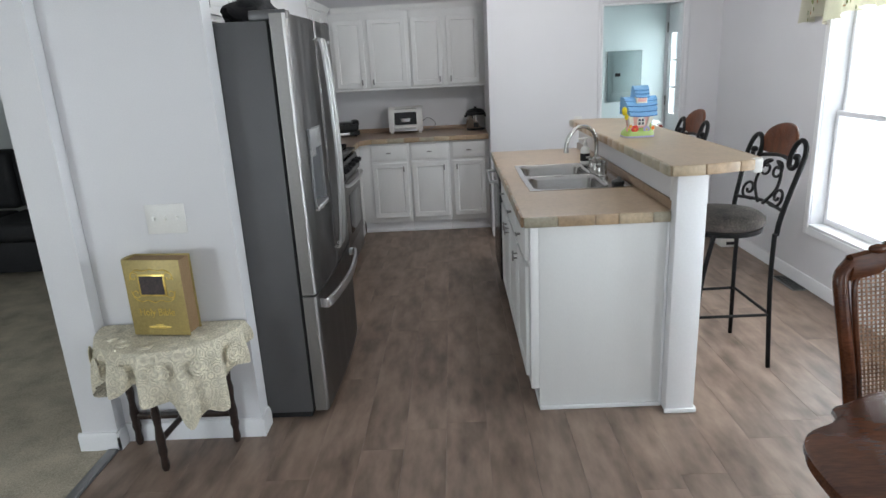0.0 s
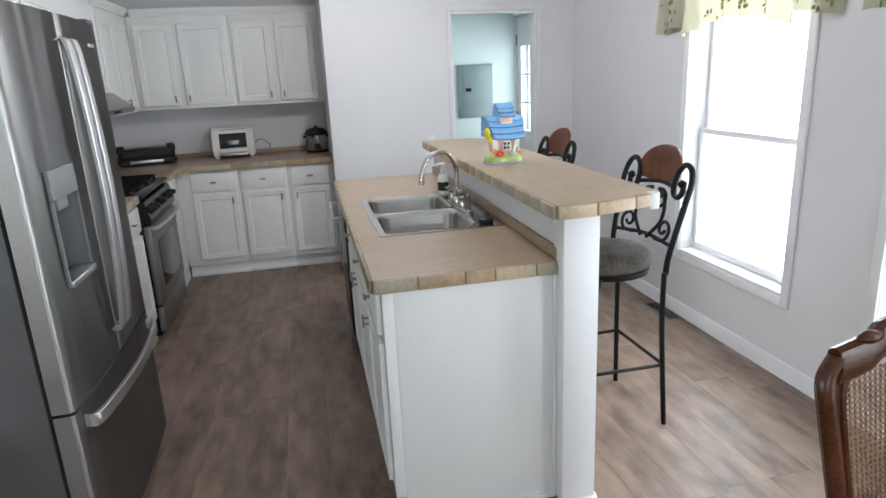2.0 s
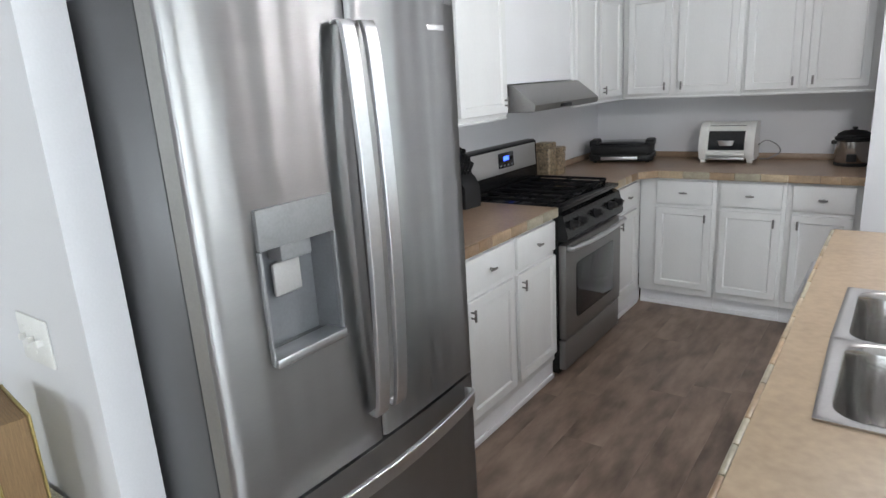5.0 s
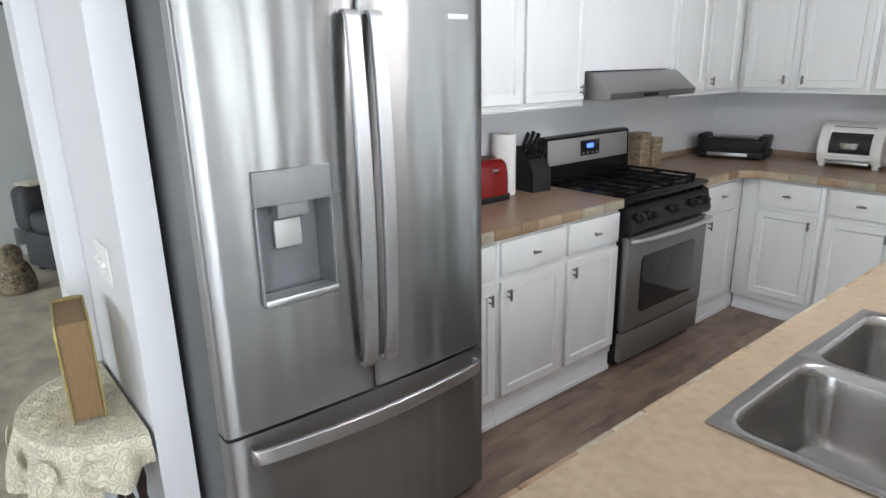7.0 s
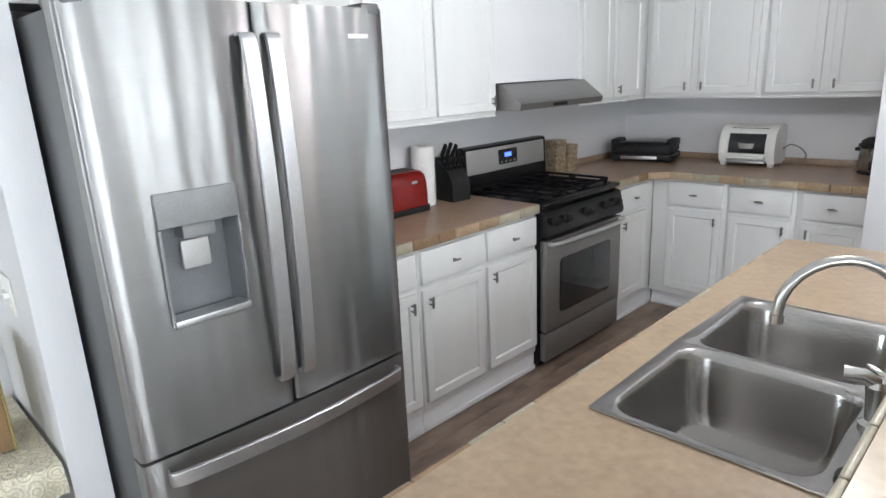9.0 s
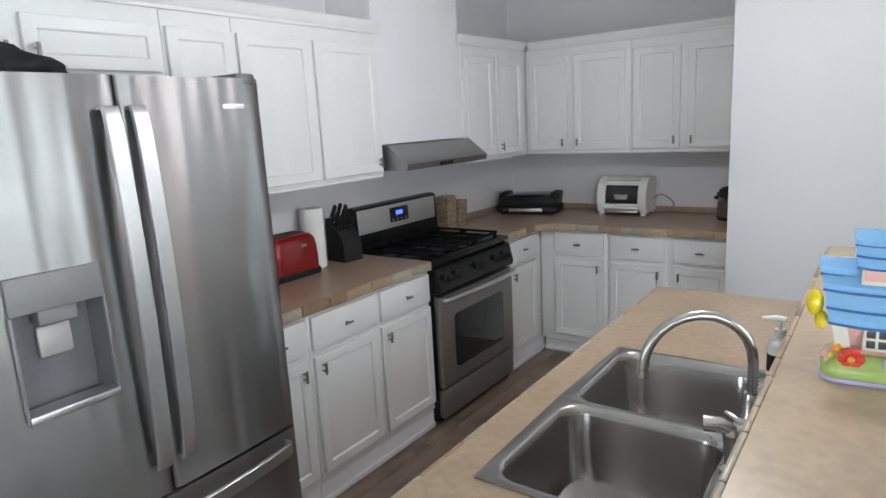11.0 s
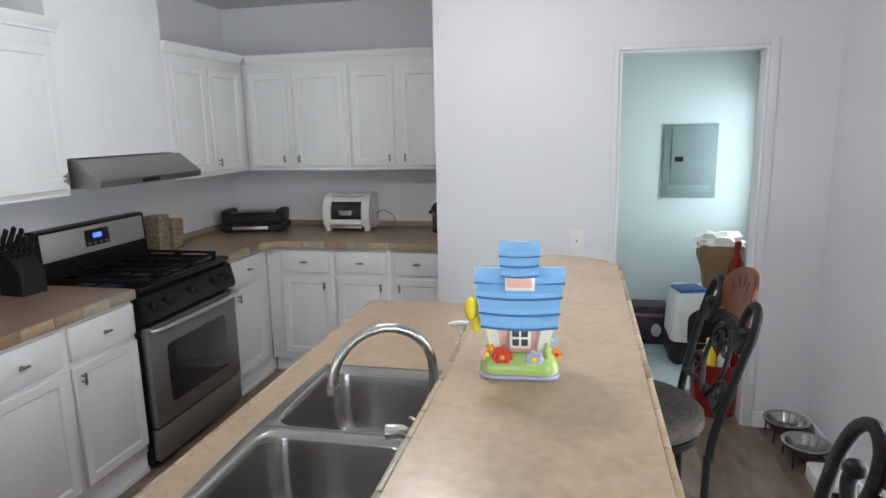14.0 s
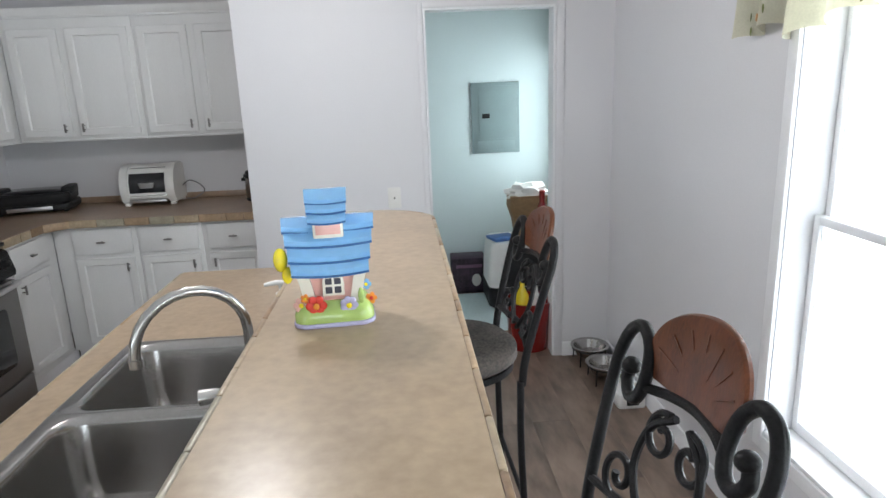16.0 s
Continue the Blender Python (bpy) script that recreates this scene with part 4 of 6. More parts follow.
def bar_stool(x, y, rz, base):
    """A swivel stool that faces -y in its own axes; base: the turn of its leg frame."""
    s = thing("bar_stool", x, y, 0, "black wrought iron bar stool with wooden crest and mottled suede seat", "bar stool", "bar stools", rz=rz)
    s.scale.z = 0.972

    def turned(ob):
        ob.matrix_local = pose(0, 0, 0, 0, 0, base - rz)
        return ob

    part("seat", lathe([(0.02, 0.718), (0.19, 0.720), (0.207, 0.735), (0.205, 0.765), (0.18, 0.786), (0.1, 0.797), (0.001, 0.80)], 0, 0, 36), SUEDE, s, "mottled grey-brown suede cushion")
    part("seat_ring", lathe([(0.165, 0.695), (0.195, 0.695), (0.195, 0.717), (0.165, 0.717)], 0, 0, 36), WROUGHT, s)
    for sx in (-1, 1):
        turned(part("front_leg", tube(smooth_path([(0.165 * sx, -0.10, 0.705), (0.178 * sx, -0.15, 0.45), (0.212 * sx, -0.205, 0.0)]), 0.0115, n=10), WROUGHT, s))
        turned(part("back_leg", tube(smooth_path([(0.186 * sx, 0.180, 0.705), (0.190 * sx, 0.180, 0.45), (0.212 * sx, 0.198, 0.0)]), 0.0115, n=10), WROUGHT, s))
        post = [(0.186 * sx, 0.180, 0.690), (0.190 * sx, 0.186, 0.76), (0.199 * sx, 0.206, 0.86), (0.211 * sx, 0.241, 1.00), (0.214 * sx, 0.262, 1.075), (0.196 * sx, 0.276, 1.128), (0.160 * sx, 0.280, 1.146), (0.127 * sx, 0.275, 1.118), (0.116 * sx, 0.262, 1.065), (0.126 * sx, 0.252, 1.022), (0.152 * sx, 0.250, 1.012), (0.172 * sx, 0.256, 1.035), (0.170 * sx, 0.260, 1.062)]
        p = part("back_post", tube(smooth_path(post), 0.0125, n=10), WROUGHT, s)
        part("scroll_end", ball((0.164 * sx, 0.259, 1.068), 0.019, sc=(1, 1, 0.9)), WROUGHT, p)
        turned(part("stretcher", tube([(0.190 * sx, -0.170, 0.285), (0.197 * sx, 0.184, 0.285)], 0.008), WROUGHT, s))
    turned(part("stretcher", tube([(-0.190, -0.170, 0.28), (0.190, -0.170, 0.28)], 0.008), WROUGHT, s))
    turned(part("stretcher", tube([(-0.197, 0.186, 0.29), (0.197, 0.186, 0.29)], 0.008), WROUGHT, s))
    part("back_rail", tube(smooth_path([(-0.192, 0.194, 0.815), (0, 0.218, 0.826), (0.192, 0.194, 0.815)]), 0.009), WROUGHT, s)
    part("crest_rail", tube(smooth_path([(-0.118, 0.258, 1.045), (-0.06, 0.278, 1.052), (0, 0.285, 1.056), (0.06, 0.278, 1.052), (0.118, 0.258, 1.045)]), 0.010), WROUGHT, s)

    def lean(xx, z):
        return (xx, 0.186 + (z - 0.80) * 0.28 + 0.015 * (1 - (xx / 0.2) ** 2), z)

    # two heart-shaped bars and four scrolls fill the back
    for sx in (-1, 1):
        bar = smooth_path([lean(0.02 * sx, 0.815), lean(0.085 * sx, 0.90), lean(0.075 * sx, 0.985), lean(0.02 * sx, 1.03)])
        part("back_bar", tube(bar, 0.008), WROUGHT, s)
        low = [lean(0.075 * sx + 0.0, 0.82)]
        for k in range(0, 15):
            a, r = radians(-90 + 32 * k), 0.048 - 0.0027 * k
            low.append(lean((0.115 + r * math.cos(a)) * sx, 0.868 + r * math.sin(a)))
        part("scroll", tube(smooth_path(low, 3), 0.0075), WROUGHT, s)
        up = []
        for k in range(0, 14):
            a, r = radians(100 - 32 * k), 0.045 - 0.0025 * k
            up.append(lean((0.04 + r * math.cos(a)) * sx, 0.985 + r * math.sin(a)))
        part("scroll", tube(smooth_path(up, 3), 0.007), WROUGHT, s)
    # a fan-shaped crest, hollowed towards the sitter
    pts = []
    for i in range(33):
        a = math.pi * i / 32
        pts.append((0.142 * math.cos(a) * (0.9 + 0.1 * math.sin(a)), 1.088 + 0.128 * math.sin(a) ** 0.8))
    pts += [(-0.11, 1.066), (-0.06, 1.056), (0, 1.052), (0.06, 1.056), (0.11, 1.066)]

    def crest_y(px, pz):
        return 0.292 - 1.5 * px * px + (pz - 1.05) * 0.16

    def crest_ring(g, d):
        return [(px * g, crest_y(px * g, 1.10 + (pz - 1.10) * g) + d, 1.10 + (pz - 1.10) * g) for px, pz in pts]

    crest = part("crest", loft([crest_ring(0.55, -0.010), crest_ring(0.9, -0.0105), crest_ring(0.98, -0.007), crest_ring(1.0, 0.0), crest_ring(0.98, 0.008), crest_ring(0.9, 0.010), crest_ring(0.55, 0.010)]), MEDAL, s, "carved reddish wooden crest")
    for i in range(-3, 4):
        a = radians(90 + i * 21)
        ribs = [(q * 0.125 * math.cos(a), 1.075 + q * 0.125 * math.sin(a)) for q in (0.35, 0.55, 0.75, 0.93)]
        part("flute", tube([(px, crest_y(px, pz) - 0.0105, pz) for px, pz in ribs], [0.0006, 0.0012, 0.0018, 0.002], n=6), MEDAL, crest)
    return s


bar_stool(1.02, 3.178, -82, -89)
bar_stool(0.978, 4.215, -86, -88)

# ---- dining chair and table ----


def dining_chair(x, y, rz):
    c = thing("dining_chair", x, y, 0, "carved cherry dining chair with a woven cane back", "dining chair", rz=rz)
    part("seat", prism([(-0.24, -0.46), (0.24, -0.46), (0.25, -0.40), (0.215, -0.03), (-0.215, -0.03), (-0.25, -0.40)], 0.40, 0.45, 0.01), CHERRY, c)
    part("cushion", prism([(-0.21, -0.43), (0.21, -0.43), (0.19, -0.06), (-0.19, -0.06)], 0.4505, 0.49, 0.015), SUEDE, c)
    for sx in (-1, 1):
        part("front_leg", tube(smooth_path([(0.22 * sx, -0.42, 0.41), (0.25 * sx, -0.45, 0.30), (0.225 * sx, -0.43, 0.10), (0.24 * sx, -0.45, 0.0)]), [0.03] * 7 + [0.024] * 6 + [0.017] * 5 + [0.022], n=10), CHERRY, c)
        part("back_leg", tube(smooth_path([(0.20 * sx, -0.02, 0.44), (0.20 * sx, 0.0, 0.22), (0.21 * sx, 0.06, 0.0)]), 0.021, n=8), CHERRY, c)
        stile = smooth_path([(0.195 * sx, -0.02, 0.44), (0.195 * sx, -0.008, 0.52), (0.215 * sx, 0.01, 0.70), (0.243 * sx, 0.035, 0.90), (0.245 * sx, 0.045, 0.965), (0.215 * sx, 0.05, 1.005)])
        part("back_stile", loft([[p + Vector((0.02 * math.cos(a), 0.016 * math.sin(a), 0)) for a in [2 * math.pi * k / 10 for k in range(10)]] for p in stile]), CHERRY, c)
    # crest rail with a carved shell in the middle
    cr = smooth_path([(-0.225, 0.05, 1.0), (-0.15, 0.05, 1.015), (-0.12, 0.05, 1.035), (-0.06, 0.05, 1.045), (0, 0.05, 1.05), (0.06, 0.05, 1.045), (0.12, 0.05, 1.035), (0.15, 0.05, 1.015), (0.225, 0.05, 1.0)])
    crest = part("crest_rail", loft([[(p.x, p.y - 0.014, p.z - 0.05), (p.x, p.y - 0.02, p.z - 0.02), (p.x, p.y - 0.012, p.z + 0.012), (p.x, p.y, p.z + 0.018), (p.x, p.y + 0.014, p.z + 0.01), (p.x, p.y + 0.018, p.z - 0.02), (p.x, p.y + 0.013, p.z - 0.05)] for p in cr]), CHERRY, c)
    shell = part("carving", ball((0, 0.048, 1.058), 0.03, sc=(1.5, 0.8, 0.95)), CHERRY, crest)
    for i in range(-3, 4):
        a = radians(90 - i * 24)
        part("carved_rib", ball((0.04 * math.cos(a) * 1.1, 0.03, 1.052 + 0.026 * math.sin(a)), 0.0095, sc=(0.9, 0.9, 1.6), u=10, v=6), CHERRY, shell)
    for sx in (-1, 1):
        part("carving", ball((0.155 * sx, 0.042, 1.03), 0.016, sc=(1.8, 0.9, 0.8), u=12, v=8), CHERRY, crest)
    part("lower_rail", loft([[(xx, -0.012, 0.50), (xx, -0.016, 0.52), (xx, -0.008, 0.545), (xx, 0.008, 0.545), (xx, 0.014, 0.515), (xx, 0.01, 0.50)] for xx in (-0.2, 0.2)]), CHERRY, c)
    # inner beads and the open cane weave
    for sx in (-1, 1):
        part("bead", tube(smooth_path([(0.172 * sx, -0.002, 0.545), (0.19 * sx, 0.012, 0.72), (0.213 * sx, 0.034, 0.92), (0.19 * sx, 0.045, 0.975)]), 0.007), CHERRY, c)
    bm = bmesh.new()

    def back(u, z):
        k = (z - 0.54) / 0.43
        return (u * (0.172 + 0.045 * k), 0.0 + 0.047 * k, z)

    for i in range(38):
        z = 0.545 + 0.0112 * i
        tube([back(-1, z), back(1, z)], 0.0025, bm, 4)
    for i in range(34):
        u = -1 + 2 * i / 33
        tube([back(u, 0.545), back(u, 0.965)], 0.0025, bm, 4)
    part("cane_weave", bm, CANE, c, "open woven cane panel")
    return c


dining_chair(0.93, 1.62, 6)


def dining_table(x, y):
    t = thing("dining_table", x, y, 0, "polished cherry dining table with scalloped edge", "dining table")

    def outline(g):
        pts = []
        for i in range(240):
            a = 2 * math.pi * i / 240
            f = math.degrees(math.asin(abs(math.sin(a))))
            k = 0.985 + 0.035 * math.exp(-((f - 24) / 8) ** 2) - 0.03 * math.exp(-((f - 33.5) / 4) ** 2) + 0.022 * math.exp(-((f - 38) / 2.2) ** 2) + 0.02 * math.exp(-((f - 70) / 9) ** 2) - 0.02 * math.exp(-((f - 57) / 5) ** 2) - 0.02 * math.exp(-((f - 5) / 6) ** 2)
            ca, sa = math.cos(a), math.sin(a)
            r = 1 / ((abs(ca) / 0.72) ** 2.6 + (abs(sa) / 0.55) ** 2.6) ** (1 / 2.6)
            pts.append(((r * k - g) * ca, (r * k - g) * sa))
        return pts

    loops = [[(px, py, z) for px, py in outline(g)] for g, z in ((0.05, 0.712), (0.018, 0.716), (0.006, 0.726), (0.012, 0.736), (0.0, 0.745), (0.002, 0.755), (0.012, 0.760))]
    part("tabletop", loft(loops), CHERRY, t)
    part("apron", loft([[(px, py, z) for px, py in outline(0.13)] for z in (0.64, 0.7115)]), CHERRY, t)
    for sx in (-1, 1):
        for sy in (-1, 1):
            lx, ly = 0.42 * sx, 0.28 * sy
            part("leg", tube(smooth_path([(lx, ly, 0.68), (lx + 0.05 * sx, ly + 0.04 * sy, 0.50), (lx, ly, 0.15), (lx + 0.04 * sx, ly + 0.03 * sy, 0.0)]), [0.045] * 7 + [0.034] * 6 + [0.024] * 5 + [0.03], n=10), CHERRY, t)


dining_table(1.065, 0.93)

# ---- side table by the switch ----
TX, TY = -1.505, 2.520


def side_table():
    t = thing("side_table", TX, TY, 0, "small half-round dark wood table with turned legs", "side table")
    half = [(0.27 * math.cos(a), 0.26 * math.sin(a)) for a in [math.pi + math.pi * i / 20 for i in range(21)]]
    part("tabletop", prism(half, 0.535, 0.552, 0.004), EBONY, t)
    prof = [(0.012, 0.0), (0.017, 0.02), (0.013, 0.06), (0.019, 0.09), (0.016, 0.11), (0.019, 0.15), (0.013, 0.2), (0.018, 0.26), (0.012, 0.3), (0.018, 0.36), (0.013, 0.42), (0.02, 0.46), (0.02, 0.534)]
    for lx, ly in ((-0.235, -0.025), (0.20, -0.03), (-0.03, -0.225)):
        part("turned_leg", lathe(prof, lx, ly, 14), EBONY, t)
    part("stretcher", box(-0.22, 0.187, -0.04, -0.015, 0.125, 0.15, 0.004), EBONY, t)
    part("stretcher", tube([(-0.03, -0.21, 0.137), (-0.018, -0.04, 0.137)], 0.013), EBONY, t)


side_table()


def doily():
    bm = bmesh.new()
    nu, rings = 96, []
    radii = [0.0, 0.08, 0.16, 0.23, 0.285, 0.302]
    drops = 9
    for j in range(len(radii) + drops):
        ring = []
        for i in range(nu + 1):
            a = math.pi + math.pi * i / nu
            ca, sa = math.cos(a), math.sin(a)
            if j < len(radii):
                r, z = radii[j], 0.5565 - (0.004 if j == len(radii) - 1 else 0)
            else:
                k = (j - len(radii) + 1) / drops
                hang = 0.13 + 0.05 * abs(math.sin(7 * (a - math.pi))) + 0.11 * max(0, math.sin(3.0 * (a - math.pi) + 0.9)) ** 2 + 0.10 * math.exp(-((i / nu - 0.62) / 0.10) ** 2) - 0.05 * max(0, (i / nu - 0.8) * 5)
                r = 0.302 + 0.018 * math.sin(k * 2.4) + k * 0.034 * math.sin(15 * a) + 0.014 * k * math.sin(27 * a + 1)
                z = 0.552 - hang * k
            ring.append(bm.verts.new((r * ca * 1.0, min(0.0, r * sa * 0.96), z)))
        rings.append(ring)
    for a, b in zip(rings, rings[1:]):
        for i in range(nu):
            try:
                bm.faces.new((a[i], a[i + 1], b[i + 1], b[i]))
            except ValueError:
                pass
    bmesh.ops.remove_doubles(bm, verts=bm.verts[:], dist=1e-5)
    d = thing("table_doily", TX, TY - 0.004, 0, "cream crocheted lace doily draped over a small table", "doily")
    part("cloth", bm, LACE, d)
    # raised crochet rosettes on the rim and on the drop
    def rosette(cx, cy, cz, r, tilt_a):
        bm = lathe([(r, 0), (r * 0.93, 0.003), (r * 0.8, 0.0004), (r * 0.66, 0.003), (r * 0.52, 0.0004), (r * 0.36, 0.003), (r * 0.2, 0.001), (0.001, 0.0025)], n=20)
        ob = part("rosette", bm, LACE, d)
        ob.matrix_local = tilt_a
        ob.location = (cx, cy, cz)

    for i in range(7):
        a = math.pi + math.pi * (i + 0.6) / 7.4
        rosette(0.235 * math.cos(a), min(-0.05, 0.235 * math.sin(a)), 0.559, 0.034, Matrix())
    for i in range(6):
        a = math.pi + math.pi * (i + 0.8) / 6.8
        m = pose(0, 0, 0, 0, 0, math.degrees(a) + 90) @ pose(0, 0, 0, 90, 0, 0)
        rosette(0.327 * math.cos(a), 0.327 * 0.97 * math.sin(a), 0.475, 0.04, m)


doily()


def big_book():
    b = thing("family_book", -1.478, 2.415, 0.564, "large gilded hardcover book standing upright on the doily", "book", rz=-7)
    part("cover", box(-0.118, 0.118, -0.045, -0.039, 0, 0.312, 0.003), GOLD, b, "gold cover")
    part("cover", box(-0.118, 0.118, 0.039, 0.045, 0, 0.312, 0.003), GOLD, b)
    part("spine", loft([[(-0.118 - 0.012 * math.sin(math.pi * k / 8), -0.045 + 0.09 * k / 8, z) for k in range(9)] + [(-0.112, 0.039, z), (-0.112, -0.039, z)] for z in (0, 0.312)]), GOLD, b)
    part("page_block", box(-0.110, 0.112, -0.0385, 0.0385, 0.006, 0.306, 0.002), PAPER, b, "brown gilt page block")
    fr = part("picture_frame", box(-0.062, 0.052, -0.0485, -0.0455, 0.165, 0.255, 0.001), GOLDL, b)
    part("picture", box(-0.054, 0.044, -0.0495, -0.0487, 0.173, 0.247), PICTURE, fr, "small dark picture")
    # leafy scrolls round the picture
    for sx in (-1, 1):
        for sz in (-1, 1):
            scroll = []
            for k in range(12):
                a, q = radians(200 - 34 * k), 0.021 - 0.0013 * k
                scroll.append((-0.005 + sx * (0.072 + q * math.cos(a)), -0.0458, 0.210 + sz * (0.034 + q * math.sin(a))))
            part("embossing", tube(smooth_path(scroll, 3), 0.0022, n=6), GOLDL, b)
        arc = [(-0.005 + sx * x, -0.0458, z) for x, z in ((0.0, 0.275), (0.03, 0.268), (0.055, 0.272), (0.082, 0.258), (0.090, 0.232))]
        part("embossing", tube(smooth_path(arc), 0.0025, n=6), GOLDL, b)
        arc = [(-0.005 + sx * x, -0.0458, z) for x, z in ((0.0, 0.138), (0.03, 0.148), (0.055, 0.142), (0.082, 0.158), (0.090, 0.186))]
        part("embossing", tube(smooth_path(arc), 0.0025, n=6), GOLDL, b)
    for z, w in ((0.045, 0.05), (0.055, 0.02)):
        part("embossing", ball((-0.005, -0.0455, z - 0.01), w, sc=(1, 0.05, 0.14), u=12, v=6), GOLDL, b)
    cu = bpy.data.curves.new("title", "FONT")
    cu.body, cu.size, cu.extrude, cu.align_x = "Holy Bible", 0.042, 0.0012, "CENTER"
    tmp = bpy.data.objects.new("title_tmp", cu)
    me = bpy.data.meshes.new_from_object(tmp)
    bpy.data.objects.remove(tmp)
    me.materials.append(GOLDL)
    ti = new("title", me)
    ti.parent = b
    ti.matrix_local = pose(-0.005, -0.0462, 0.085, 90, 0, 0) @ Matrix.Diagonal((0.85, 1, 1, 1))


big_book()


def switch_plate():
    s = thing("light_switch", -1.463, 2.5275, 1.0, "white triple toggle light switch plate", "light switch")
    part("plate", box(-0.08, 0.08, -0.006, 0, -0.06, 0.06, 0.003), WHITEPL, s)
    for x in (-0.046, 0.0, 0.046):
        part("toggle", box(x - 0.005, x + 0.005, -0.02, -0.0055, -0.004, 0.012, 0.002), WHITEPL, s)
        for z in (-0.03, 0.03):
            part("screw", rod((x, -0.0075, z), (x, -0.0055, z), 0.003, n=8), WHITEPL, s)


switch_plate()


def outlet():
    o = thing("power_outlet", 0.789, JUT_Y - 0.0005, 0.99, "white single outlet plate on the wall", "outlet")
    part("plate", box(-0.035, 0.035, -0.006, 0, -0.057, 0.057, 0.003), WHITEPL, o)
    part("socket", lathe([(0.016, 0), (0.016, 0.003), (0.001, 0.003)], n=16), WHITEPL, o).matrix_local = pose(0, -0.006, 0, 90, 0, 0)
    part("slot", box(-0.003, 0.003, -0.0098, -0.009, -0.006, 0.006), RUBBER, o)


outlet()

# ---- ceramic house on the bar ----
CER = {}
for nm, col in (("blue", (0.23, 0.49, 0.80)), ("pink", (0.80, 0.46, 0.40)), ("cream", (0.82, 0.78, 0.68)), ("green", (0.42, 0.56, 0.16)), ("yellow", (0.90, 0.72, 0.03)), ("red", (0.72, 0.05, 0.03)), ("lilac", (0.50, 0.47, 0.68)), ("dark", (0.06, 0.06, 0.08)), ("navy", (0.05, 0.15, 0.36)), ("orange", (0.85, 0.28, 0.04))):
    CER[nm] = material("ceramic_" + nm, col, 0.10, vary=0.03, scale=14, grain=60, bump=0.0, coat=0.5, rough_vary=0.03)


